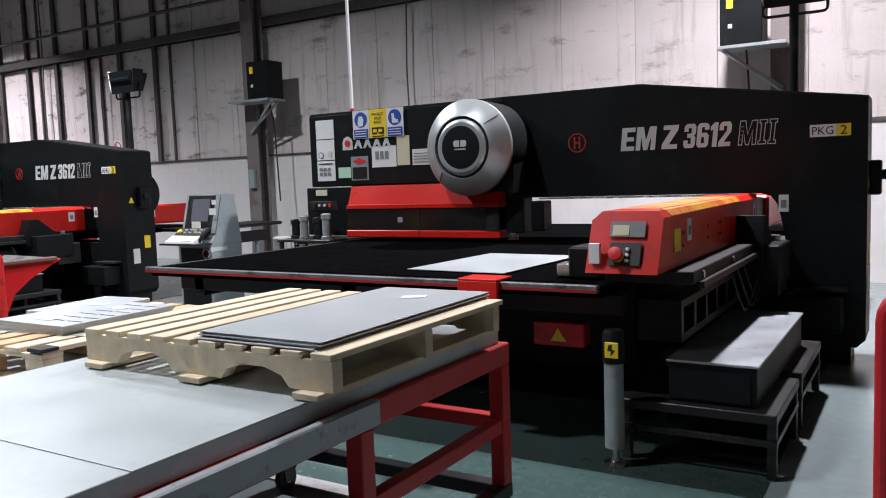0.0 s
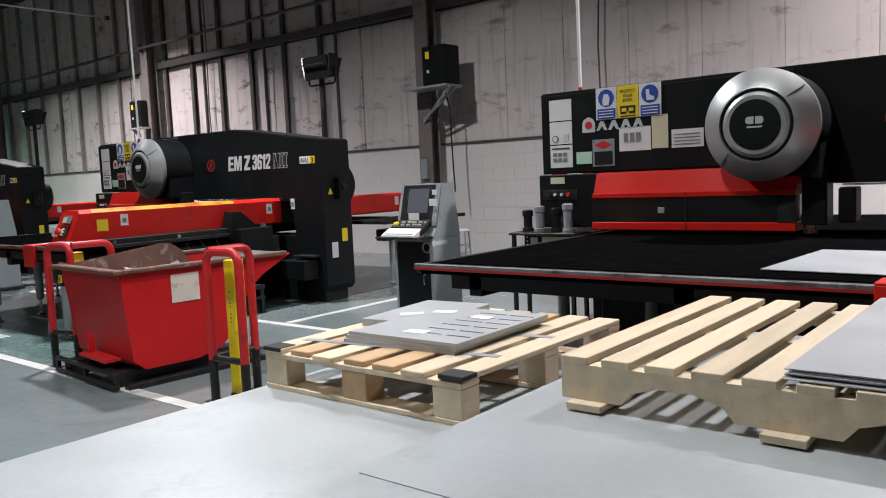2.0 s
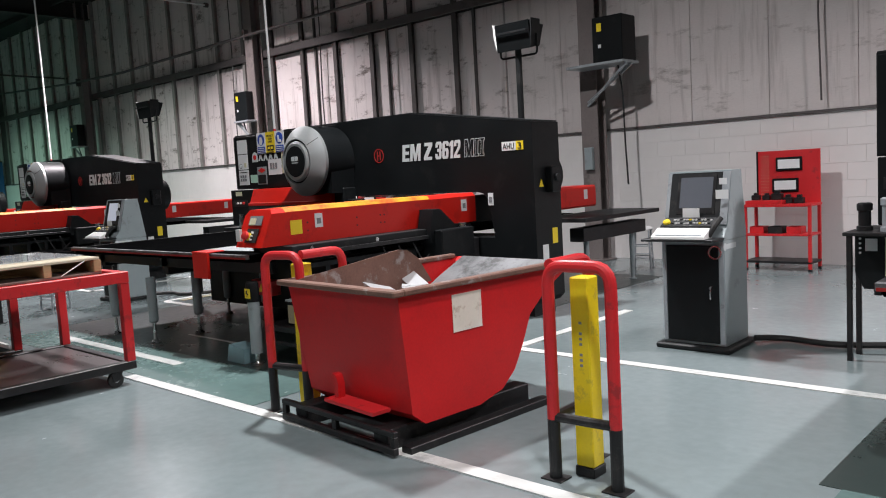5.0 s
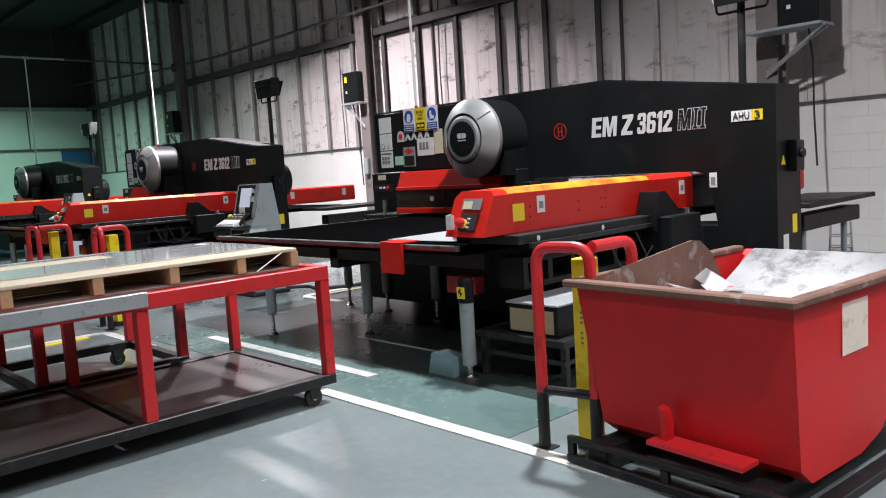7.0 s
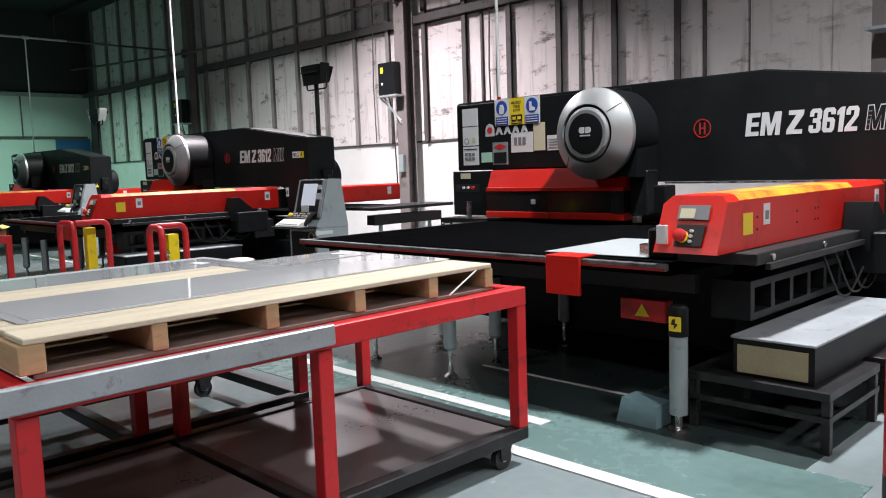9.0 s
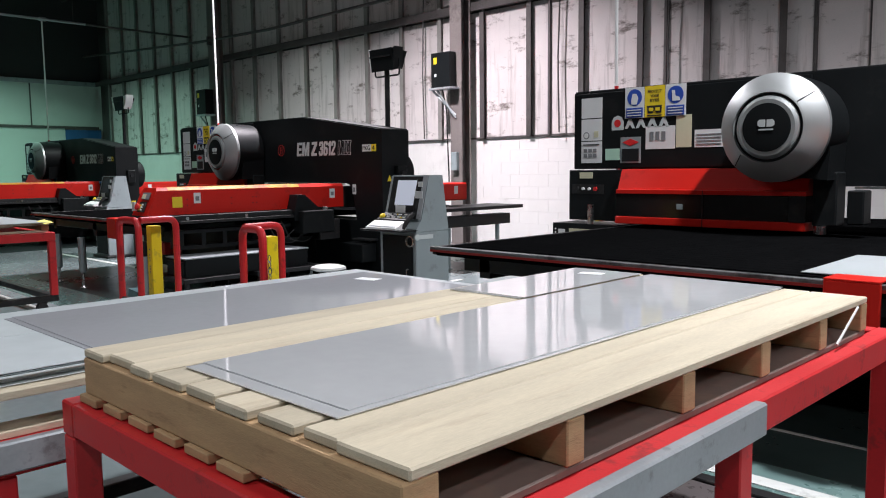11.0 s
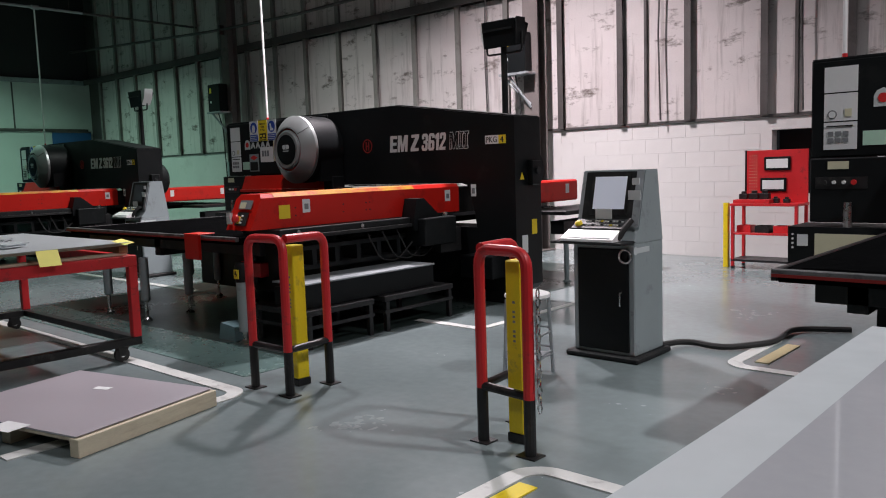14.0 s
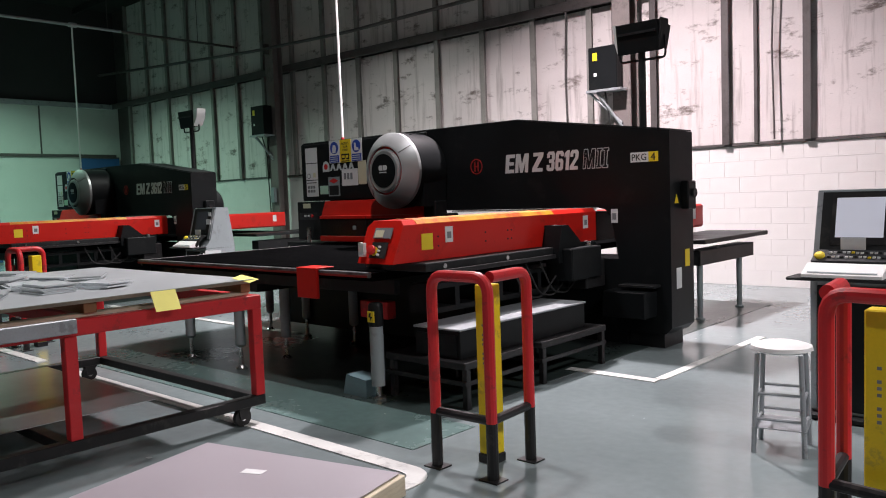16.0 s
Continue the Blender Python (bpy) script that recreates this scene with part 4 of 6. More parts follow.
    for i in range(3):
        a = -1.5 + 0.2 * i
        part("hose", tube(fresh(), rounded([(-0.66, a, 0.88), (-0.6, a + 0.1, 0.62), (-0.62, a + 0.35, 0.58), (-0.6, a + 0.55, 0.75)], 0.08), 0.008, 6), RUBBER, m)
    part("clamp", bx(-1.33, -1.14, -2.45, -2.2, 0.925, 1.1, 0.012), BLACK, m)
    part("clamp_jaw", bx(-1.42, -1.33, -2.4, -2.28, 0.925, 1.0, 0.006), CHROME, m)
    part("clamp", bx(-1.3, -1.14, -1.2, -1.0, 0.925, 1.1, 0.012), BLACK, m)
    # rear table and its frame, seen past the right leg
    part("rear_table", bx(-1.05, -0.3, 1.4, 3.2, 0.86, 0.91, 0.006), DARK, m)
    part("rear_rail", bx(-0.6, -0.4, 1.5, 3.0, 0.62, 0.78, 0.006), DARK, m)
    for ly in (1.7, 2.8):
        part("rear_leg", lathe(fresh(), (-0.5, ly, 0), (-0.5, ly, 1), [(0, 0.05), (0.02, 0.05), (0.03, 0.03), (0.62, 0.035)], 12), GREYPAINT, m)
    # lamp head on a pole behind the leg
    lamp_x = -0.95 if digit == "5" else -0.58
    part("lamp_pole", cyl(fresh(), (lamp_x, 0.62, 0.0), (lamp_x, 0.62, 2.86), 0.035, 12), DARK, m)
    hd = part("lamp_head", prism(fresh(), [(0.54, 2.8), (0.7, 2.84), (0.78, 3.06), (0.5, 3.09)], "x", -0.22, 0.23), BLACK, m, "black floodlight head")
    hd.location = (lamp_x, 0, 0)
    part("lamp_yoke", tube(fresh(), rounded([(-0.24, 0.62, 2.95), (-0.24, 0.62, 2.74), (0.25, 0.62, 2.74), (0.25, 0.62, 2.95)], 0.04, 3), 0.012, 6), DARK, hd)
    part("back_rib", bx(-0.2, 0.21, 0.482, 0.497, 2.98, 3.0), DARK, hd)
    for sx, w in ((-1, 0.14 if digit == "5" else 0.05), (1, 0.14 if digit == "5" else 0.02)):
        e = 0.221 if sx < 0 else 0.231
        part("end_cheek", prism(fresh(), [(sx * e, 2.82), (sx * e, 3.09), (sx * (e + w), 3.11), (sx * (e + w * 0.75), 2.95)], "y", 0.53, 0.69), WHITEPLASTIC if digit == "5" or sx < 0 else DARK, hd, "curved pale lamp cheek")
    # pale supply drop from the roof
    top, back = ((-5.62, 0.68, 5.35), 0.42) if digit == "5" else ((-5.24, 0.68, ROOF_Z), 0.0)
    sd = part("supply_drop", cyl(fresh(), (-5.2 - back, 0.68, 2.3), top, 0.018, 8), WHITEPLASTIC, m, "thin pale supply pipe")
    part("drop_end", cyl(fresh(), (-5.199 - back, 0.68, 2.29), (-5.2 - back, 0.68, 2.33), 0.022, 8), REDFRAME, sd)
    return m


for bay in BAY:
    press(*bay)


def stand_and_chute(ox, dy):
    for y0, y1 in ((-2.62, -1.85), (-1.72, -0.78)):
        s = thing("low_stand", "dark low steel stand on four legs beside a press", "stand", pose(ox, FACE_Y + dy, 0), "low stands")
        part("top", bx(-1.0, -0.22, y0, y1, 0.28, 0.33, 0.005), STEELBLACK, s)
        part("rail", bx(-0.24, -0.222, y0, y1, 0.17, 0.2), STEELBLACK, s)
        part("rail", bx(-1.0, -0.22, y0 + 0.001, y0 + 0.02, 0.17, 0.2), STEELBLACK, s)
        for lx in (-0.98, -0.27):
            for ly in (y0 + 0.02, y1 - 0.06):
                part("leg", bx(lx, lx + 0.045, ly, ly + 0.045, 0.0, 0.28, 0.004), STEELBLACK, s)
    c = thing("scrap_chute", "long black chute box with a dusty pale top", "box", pose(ox, FACE_Y + dy, 0.33), "scrap chutes")
    part("body", bx(-0.75, -0.32, -2.55, -0.95, 0, 0.2, 0.005), BLACK, c)
    part("lid", bx(-0.76, -0.31, -2.56, -0.94, 0.2005, 0.215, 0.003), RAILGREY, c)
    part("end_plate", bx(-0.72, -0.35, -2.5625, -2.5505, 0.02, 0.17), mat("tan_end_board", (0.3, 0.26, 0.16), 0.7, 0, 0.2, 5, 60, 0.1) if ox < -5 and ox > -12 else BLACK, c)


for ox, dy, a, b in BAY[:3]:
    stand_and_chute(ox, dy)

solid("table_sheet", bx(0, 0.72, 0, 1.05, 0, 0.004), GALV, "grey steel sheet lying on a press table", "sheet", m=pose(-2.85, 4.2, 0.926, 0, 0, -3))
solid("table_sheet", bx(0, 0.75, 0, 1.0, 0, 0.004), GALV, "grey steel sheet lying on a press table", "sheet", m=pose(-10.75, 3.95, 0.926, 0, 0, 2))


# ---- consoles ----
def console(x, y, rz=0, lit=False):
    c = thing("control_console", "blue-grey control console with slanted screen and keyboard shelf", "console", pose(x, y, 0, 0, 0, rz), "press control consoles")
    part("base_plate", bx(-0.31, 0.31, -0.26, 0.28, 0, 0.045, 0.012), DARK, c)
    part("cabinet", bx(-0.26, 0.26, -0.2, 0.24, 0.045, 0.88, 0.006), GREYPAINT, c)
    d = part("door", bx(-0.215, 0.215, -0.215, -0.2005, 0.07, 0.84, 0.004), BLACK, c, "black cabinet door")
    part("handle", tube(fresh(), rounded([(0.16, -0.215, 0.42), (0.16, -0.245, 0.42), (0.16, -0.245, 0.52), (0.16, -0.215, 0.52)], 0.012, 3), 0.006, 6), CHROME, d)
    part("shelf", bx(-0.34, 0.26, -0.4, -0.18, 0.885, 0.905, 0.005), DARK, c)
    part("head", prism(fresh(), [(-0.2, 0.906), (-0.13, 0.99), (-0.02, 1.42), (0.16, 1.42), (0.24, 0.882), (-0.2, 0.882)], "x", -0.26, 0.26), GREYPAINT, c)
    part("fascia", prism(fresh(), [(-0.135, 1.0), (-0.028, 1.405), (-0.04, 1.408), (-0.147, 1.003)], "x", -0.225, 0.2), DARK, c)
    sc = part("screen", prism(fresh(), [(-0.115, 1.11), (-0.05, 1.37), (-0.057, 1.372), (-0.122, 1.112)], "x", -0.14, 0.13), SCREENGLOW if lit else SCREEN, c, "flat monitor screen")
    for xa, xb in ((0.195, 0.258), (-0.258, -0.212)):
        part("strip", prism(fresh(), [(-0.14, 1.0), (-0.03, 1.41), (-0.037, 1.412), (-0.147, 1.002)], "x", xa, xb), RAILGREY, c, "bright silver edge strip")
    for xa, xb in ((0.222, 0.256), (-0.256, -0.222)):
        part("front_edge", bx(xa, xb, -0.206, -0.2002, 0.06, 0.87, 0.002), RAILGREY, c)
    part("paper_note", bx(-0.1, 0.04, -0.139, -0.135, 1.055, 1.13), PAPER, c)
    part("paper_note", bx(0.17, 0.27, -0.125, -0.121, 1.2, 1.27), PAPER, c)
    part("paper_note", bx(0.19, 0.25, -0.1, -0.096, 1.31, 1.36), PAPER, c)
    part("screen_bezel", prism(fresh(), [(-0.125, 1.085), (-0.044, 1.395), (-0.048, 1.396), (-0.129, 1.086)], "x", -0.165, 0.155), STEELBLACK, c)
    pn = part("button_panel", prism(fresh(), [(-0.262, 0.985), (-0.142, 1.045), (-0.147, 1.057), (-0.267, 0.997)], "x", -0.235, 0.19), DARK, c)
    rnd = random.Random(4)
    for row in range(2):
        for i in range(13):
            kx, ky = -0.15 + 0.025 * i, -0.235 + 0.045 * row + rnd.uniform(-0.004, 0.004)
            kz = 1.013 + (ky + 0.235) * 0.5
            part("key", bx(kx, kx + 0.015, ky, ky + 0.018, kz - 0.002, kz + 0.012), WHITEPLASTIC if (i + row) % 3 else (YSIGN if i % 4 == 1 else DARK), pn)
    part("stop_button", lathe(fresh(), (-0.195, -0.22, 1.015), (-0.205, -0.26, 1.1), [(0, 0.03), (0.02, 0.03), (0.03, 0.02)], 12), YSIGN, pn)
    kb = part("keyboard", prism(fresh(), [(-0.4, 0.907), (-0.398, 0.925), (-0.28, 0.985), (-0.265, 0.965), (-0.265, 0.907)], "x", -0.25, 0.19), WHITEPLASTIC, c, "white sloping keyboard cover")
    part("key_strip", prism(fresh(), [(-0.385, 0.934), (-0.375, 0.939), (-0.376, 0.9415), (-0.386, 0.9365)], "x", -0.22, 0.16), GREYPAINT, kb)
    part("cable_ring", lathe(fresh(), (0.2, -0.225, 0.79), (0.2, -1, 0.79), [(0, 0.055), (0.012, 0.055), (0.012, 0.043), (0, 0.043)], 18, True), CHROME, c)
    part("handset", tube(fresh(), rounded([(0.18, -0.3, 0.92), (0.22, -0.27, 1.0), (0.25, -0.22, 1.06)], 0.03), 0.022, 8), RUBBER, c)
    mk = part("side_mark", bx(0.2605, 0.264, -0.18, 0.02, 0.81, 0.85), LETTER, c)
    part("dot", cyl(fresh(), (0.2605, -0.19, 0.83), (0.265, -0.19, 0.83), 0.03, 14), LETTER, c)
    return c


console(-6.78, 6.1)
console(-14.93, 5.13, 0, True)
console(-23.2, 5.6)

hose = thing("floor_cable", "black ribbed cable on the floor from a console", "cable", pose(0, 0, 0))
part("hose", tube(fresh(), rounded([(-14.7, 5.36, 0.05), (-14.62, 5.7, 0.03), (-14.3, 5.6, 0.03), (-14.05, 6.0, 0.03), (-14.1, 6.6, 0.03), (-13.7, 6.8, 0.03)], 0.15), 0.024, 8), RUBBER, hose)
hose = thing("floor_cable", "black ribbed cable on the floor from a console", "cable", pose(0, 0, 0))
part("hose", tube(fresh(), rounded([(-6.45, 6.3, 0.05), (-6.3, 6.5, 0.03), (-5.9, 6.4, 0.03), (-5.5, 6.6, 0.03), (-5.1, 6.7, 0.03)], 0.15), 0.024, 8), RUBBER, hose)


# ---- hoop barriers and posts ----
def hoop(legs, top=1.05):
    """legs: three feet in plan, the middle one at the corner."""
    h = thing("hoop_barrier", "red tubular corner barrier with black lower legs", "barrier", group="hoop barriers")
    a, b, c = legs
    r = 0.03
    part("hoop", tube(fresh(), rounded([(*a, 0.3), (*a, top), (*b, top), (*b, 0.3)], 0.09), r, 12), REDFRAME, h)
    dx, dy = c[0] - b[0], c[1] - b[1]
    part("hoop", tube(fresh(), rounded([(b[0] + dx * 0.05, b[1] + dy * 0.05, top), (*c, top), (*c, 0.3)], 0.09), r, 12), REDFRAME, h)
    for p in legs:
        part("leg", cyl(fresh(), (*p, 0.008), (*p, 0.3), r + 0.001, 12), STEELBLACK, h)
        part("foot_plate", bx(p[0] - 0.06, p[0] + 0.06, p[1] - 0.05, p[1] + 0.05, 0, 0.008, 0.002), STEELBLACK, h)
    for p, q in ((a, b), (b, c)):
        part("lower_bar", cyl(fresh(), (*p, 0.31), (*q, 0.31), 0.024, 10), STEELBLACK, h)


def post(x, y, text=True):
    p = thing("guard_post", "yellow square steel post with black base", "post", pose(x, y, 0), "yellow guard posts")
    part("shaft", bx(-0.05, 0.05, -0.05, 0.05, 0.05, 0.985, 0.006), YELLOW, p)
    part("base", bx(-0.055, 0.055, -0.055, 0.055, 0.0, 0.05, 0.004), STEELBLACK, p)
    if text:
        for i in range(9):
            if i % 4 != 3:
                part("faint_mark", bx(-0.004, 0.012, -0.052, -0.0502, 0.55 + i * 0.026, 0.563 + i * 0.026), GREYINK, p)


hoop([(-8.39, 3.0), (-8.1, 3.06), (-8.1, 3.42)])
post(-8.2, 3.15)
hoop([(-5.86, 3.1), (-6.19, 3.08), (-6.19, 3.44)])
post(-6.08, 3.22)
hoop([(-16.48, 2.86), (-16.1, 2.87), (-16.13, 3.24)])
post(-16.29, 3.1)
hoop([(-14.18, 2.93), (-14.52, 2.97), (-14.56, 3.34)])
post(-14.36, 3.1)
hoop([(-0.11, 3.04), (0.22, 3.06), (0.22, 3.42)])
post(0.08, 3.16)
hoop([(-24.6, 2.9), (-24.25, 2.9), (-24.25, 3.26)])
post(-24.4, 3.12)
hoop([(-22.4, 2.9), (-22.75, 2.9), (-22.75, 3.26)])
post(-22.55, 3.1)

chain = thing("safety_chain", "bright steel chain hanging from a hoop barrier", "chain", pose(-14.13, 2.95, 0))
for i in range(14):
    z = 0.84 - i * 0.045
    bm = fresh()
    pts = []
    for k in range(9):
        a = 2 * math.pi * k / 8
        u, w = math.cos(a) * 0.013, math.sin(a) * 0.028
        pts.append((u, 0, z + w) if i % 2 else (0, u, z + w))
    part("link", tube(bm, pts, 0.004, 5), CHROME, chain)


# ---- tipping skip ----
sk = thing("tipping_skip", "dented red tipping skip with rusty rim on black skids", "skip", pose(-8.13, 2.97, 0, 0, 0, -4))
W = 1.07
prof = [(0.02, 0.9), (0.09, 0.2), (0.18, 0.13), (0.62, 0.13), (0.82, 0.18), (0.94, 0.28), (1.02, 0.42), (1.1, 0.6), (1.26, 0.73), (1.55, 0.88)]
sh = fresh()
def tap(z):
    return max(0.0, (0.9 - z) / 0.77 * 0.09)


left = [sh.verts.new((tap(z), a, z)) for a, z in prof]
right = [sh.verts.new((W - tap(z) * 0.15, a, z)) for a, z in prof]
for i in range(len(prof) - 1):
    sh.faces.new((left[i], left[i + 1], right[i + 1], right[i]))
sh.faces.new(left)
sh.faces.new(right[::-1])
bmesh.ops.recalc_face_normals(sh, faces=sh.faces)
bmesh.ops.solidify(sh, geom=sh.faces[:], thickness=0.006)
part("shell", sh, SKIPRED, sk)
rim = fresh()
box(rim, -0.045, W + 0.045, -0.045, 0.035, 0.87, 0.905, 0.008)
box(rim, -0.045, 0.02, 0.036, 1.5, 0.87, 0.905, 0.008)
box(rim, W - 0.02, W + 0.045, 0.036, 1.5, 0.87, 0.905, 0.008)
part("rim", rim, RUST, sk, "bare rusty steel rim")
part("back_sheet", prism(fresh(), [(0.06, 0.63), (1.2, 0.74), (1.08, 0.92), (0.98, 0.99), (0.9, 1.0), (0.06, 0.9)], "x", 0.05, 0.06), RUST, sk)
part("inner_floor", prism(fresh(), [(0.08, 0.62), (0.98, 0.62), (1.03, 0.62), (1.03, 0.635), (0.97, 0.635), (0.08, 0.635)], "x", 0.08, W - 0.03), RUST, sk)
part("worn_lip", prism(fresh(), [(1.05, 0.625), (1.24, 0.735), (1.53, 0.882), (1.525, 0.889), (1.23, 0.75), (1.04, 0.64)], "x", 0.07, W - 0.02), TRIM, sk, "bare worn grey pouring lip")
lab = part("pasted_label", bx(W + 0.0045, W + 0.007, 0.42, 0.66, 0.6, 0.82), TORN, sk, "torn cream label")
part("release_lever", prism(fresh(), [(0.48, 0.22), (0.515, 0.22), (0.52, 0.31), (0.5, 0.36), (0.47, 0.37), (0.485, 0.3)], "y", -0.02, 0.03), SKIPRED, sk)
part("lever_bar", prism(fresh(), [(0.44, 0.225), (0.9, 0.215), (0.9, 0.195), (0.44, 0.205)], "y", -0.07, 0.06), REDFRAME, sk)
for x0 in (0.08, W - 0.2):
    part("skid", bx(x0, x0 + 0.12, -0.05, 1.15, 0.0, 0.125, 0.006), STEELBLACK, sk)
part("skid_front", bx(-0.02, W + 0.02, -0.09, -0.051, 0.015, 0.055, 0.004), STEELBLACK, sk)
part("skid_front", bx(-0.02, W + 0.02, -0.085, -0.051, 0.115, 0.145, 0.004), STEELBLACK, sk)
for x0 in (-0.02, W / 2 - 0.02, W - 0.02):
    part("skid_post", bx(x0, x0 + 0.04, -0.083, -0.052, 0.0555, 0.1145, 0.003), STEELBLACK, sk)
rail = fresh()
box(rail, W - 0.02, W + 0.06, 0.0, 1.2, 0.0, 0.045, 0.004)
part("side_rail", rail, STEELBLACK, sk)
rnd = random.Random(9)
sc = fresh()
for i in range(46):
    x, yv = rnd.uniform(0.12, 0.95), rnd.uniform(0.2, 1.0)
    s, an = rnd.uniform(0.05, 0.13), rnd.uniform(0, 3.1)
    z = 0.66 + rnd.uniform(0, 0.12)
    u, v = Vector((math.cos(an), math.sin(an), rnd.uniform(-0.3, 0.6))) * s, Vector((-math.sin(an), math.cos(an), rnd.uniform(-0.4, 0.4))) * s * 0.6
    c = Vector((x, yv, z))
    n = Vector((0, 0, 0.003))
    q = [bm_v for bm_v in (c - u - v, c + u - v, c + u + v, c - u + v)]
    lo, hi = [sc.verts.new(p) for p in q], [sc.verts.new(p + n) for p in q]
    sc.faces.new(lo[::-1])
    sc.faces.new(hi)
    for j in range(4):
        sc.faces.new((lo[j], lo[(j + 1) % 4], hi[(j + 1) % 4], hi[j]))
tagged(solid("scrap_offcuts", sc, BRIGHT, "bright loose metal offcuts lying in the skip", "scrap", kind="stuff", m=pose(-8.13, 2.97, 0, 0, 0, -4)))


# ---- carts ----
def caster(parent, x, y):
    w = part("caster_wheel", lathe(fresh(), (x - 0.02, y, 0.06), (x + 1, y, 0.06), [(0, 0.04), (0.004, 0.06), (0.036, 0.06), (0.04, 0.04)], 18), RUBBER, parent)
    part("hub", cyl(fresh(), (x - 0.024, y, 0.06), (x + 0.024, y, 0.06), 0.02, 10), CHROME, w)
    part("fork", prism(fresh(), [(y - 0.03, 0.05), (y + 0.01, 0.05), (y + 0.06, 0.13), (y - 0.04, 0.13)], "x", x + 0.025, x + 0.031), STEELBLACK, w)
    part("fork", prism(fresh(), [(y - 0.03, 0.05), (y + 0.01, 0.05), (y + 0.06, 0.13), (y - 0.04, 0.13)], "x", x - 0.031, x - 0.025), STEELBLACK, w)


def cart(x0, x1, y0, y1, top, rail_end, shelf=False, label="red steel sheet trolley with grey side rail on casters", mid=False):
    """A red trolley; the grey side rail runs on the +x side from the near end to rail_end."""
    c = thing("sheet_trolley", label, "trolley", group="red sheet trolleys")
    t = 0.07
    part("top_rail", bx(x1 - t, x1, y0, y1, top - 0.09, top, 0.005), REDFRAME, c)
    part("top_rail", bx(x0, x0 + t, y0, y1, top - 0.09, top, 0.005), REDFRAME, c)
    for ya in (y0, (y0 + y1) / 2, y1 - t):
        part("cross_rail", bx(x0 + t, x1 - t, ya, ya + t, top - 0.085, top - 0.002, 0.004), REDFRAME, c)
    part("side_rail", bx(x1 + 0.001, x1 + 0.035, y0 - 0.05, rail_end, top - 0.07, top + 0.012, 0.005), RAILGREY, c, "worn grey steel side rail")
    for xa in (x0, x1 - t):
        for ya in (y0, rail_end - 0.06, y1 - t):
            part("leg", bx(xa + 0.002, xa + t - 0.002, ya + 0.001, ya + t - 0.001, 0.19, top - 0.0905, 0.004), REDFRAME, c)
    for xa in (x0, x1 - t):
        part("base_rail", bx(xa, xa + t, y0, y1, 0.125, 0.19, 0.005), STEELBLACK, c)
    for ya in (y0, rail_end - 0.1, y1 - t):
        part("base_cross", bx(x0 + t, x1 - t, ya, ya + t, 0.127, 0.188, 0.004), STEELBLACK, c)
    if mid:
        for xa in (x0, x1 - t):
            part("mid_rail", bx(xa + 0.008, xa + t - 0.008, y0 + t, y1 - t, 0.42, 0.48, 0.004), REDFRAME, c)
        part("mid_rail", bx(x0 + t, x1 - t, y1 - t + 0.008, y1 - 0.008, 0.43, 0.49, 0.004), REDFRAME, c)
    if shelf:
        part("base_shelf", bx(x0 + t, x1 - t, rail_end - 0.02, y1 - t - 0.002, 0.17, 0.176), SHELF, c, "scuffed brown-grey base shelf")
        part("base_shelf", bx(x0 + t, x1 - t, y0 + t + 0.002, rail_end - 0.12, 0.17, 0.176), SHELF, c, "scuffed brown-grey base shelf")
    for xa in (x0 + 0.05, x1 - 0.05):
        for ya in (y0 + 0.12, y1 - 0.16):
            caster(c, xa, ya)
    return c


def sheets(name, label, stack, material, group=""):
    """Single sheets of a stack: x0, x1, y0, y1, z, turn."""
    for x0, x1, y0, y1, z, rz in stack:
        cx, cy = (x0 + x1) / 2, (y0 + y1) / 2
        solid(name, bx(x0 - cx, x1 - cx, y0 - cy, y1 - cy, 0, 0.0022), material, label, "sheet", group, m=pose(cx, cy, z, 0, 0, rz))


def pallet_slats(x0, x1, y0, y1, z0, along, n_top, wood, under, label, h=0.13, gap=0.5, name="wooden_pallet"):
    """Deck boards along x or y over three bearers."""
    cx, cy = (x0 + x1) / 2, (y0 + y1) / 2
    p = thing(name, label, "pallet", pose(cx, cy, z0), "wooden pallets")
    hx, hy = (x1 - x0) / 2, (y1 - y0) / 2
    rnd = random.Random(int(abs(x0) * 100))
    if along == "y":
        w = 2 * hx / (n_top + (n_top - 1) * gap)
        for i in range(n_top):
            a = -hx + i * w * (1 + gap)
            part("deck_board", bx(a, a + w, -hy + rnd.uniform(-0.004, 0.008), hy - rnd.uniform(-0.004, 0.008), h - 0.022, h + rnd.uniform(-0.001, 0.002), 0.002), wood, p)
        for ya in (-hy, -0.04, hy - 0.08):
            part("bearer", bx(-hx + 0.005, hx - 0.005, ya + 0.003, ya + 0.077, 0.02, h - 0.0225, 0.003), under, p)
        for xa in (-hx + 0.02, -0.05, hx - 0.12):
            part("bottom_board", bx(xa, xa + 0.1, -hy + 0.004, hy - 0.004, 0.0, 0.0195, 0.002), wood, p)
    else:
        w = 2 * hy / (n_top + (n_top - 1) * gap)
        for i in range(n_top):
            a = -hy + i * w * (1 + gap)
            part("deck_board", bx(-hx + rnd.uniform(-0.004, 0.008), hx - rnd.uniform(-0.004, 0.008), a, a + w, h - 0.022, h + rnd.uniform(-0.001, 0.002), 0.002), wood, p)
        for xa in (-hx, -0.04, hx - 0.08):
            part("bearer", bx(xa + 0.003, xa + 0.077, -hy + 0.005, hy - 0.005, 0.02, h - 0.0225, 0.003), under, p)
        for ya in (-hy + 0.02, -0.05, hy - 0.12):
            part("bottom_board", bx(-hx + 0.004, hx - 0.004, ya, ya + 0.1, 0.0, 0.0195, 0.002), wood, p)
    return p


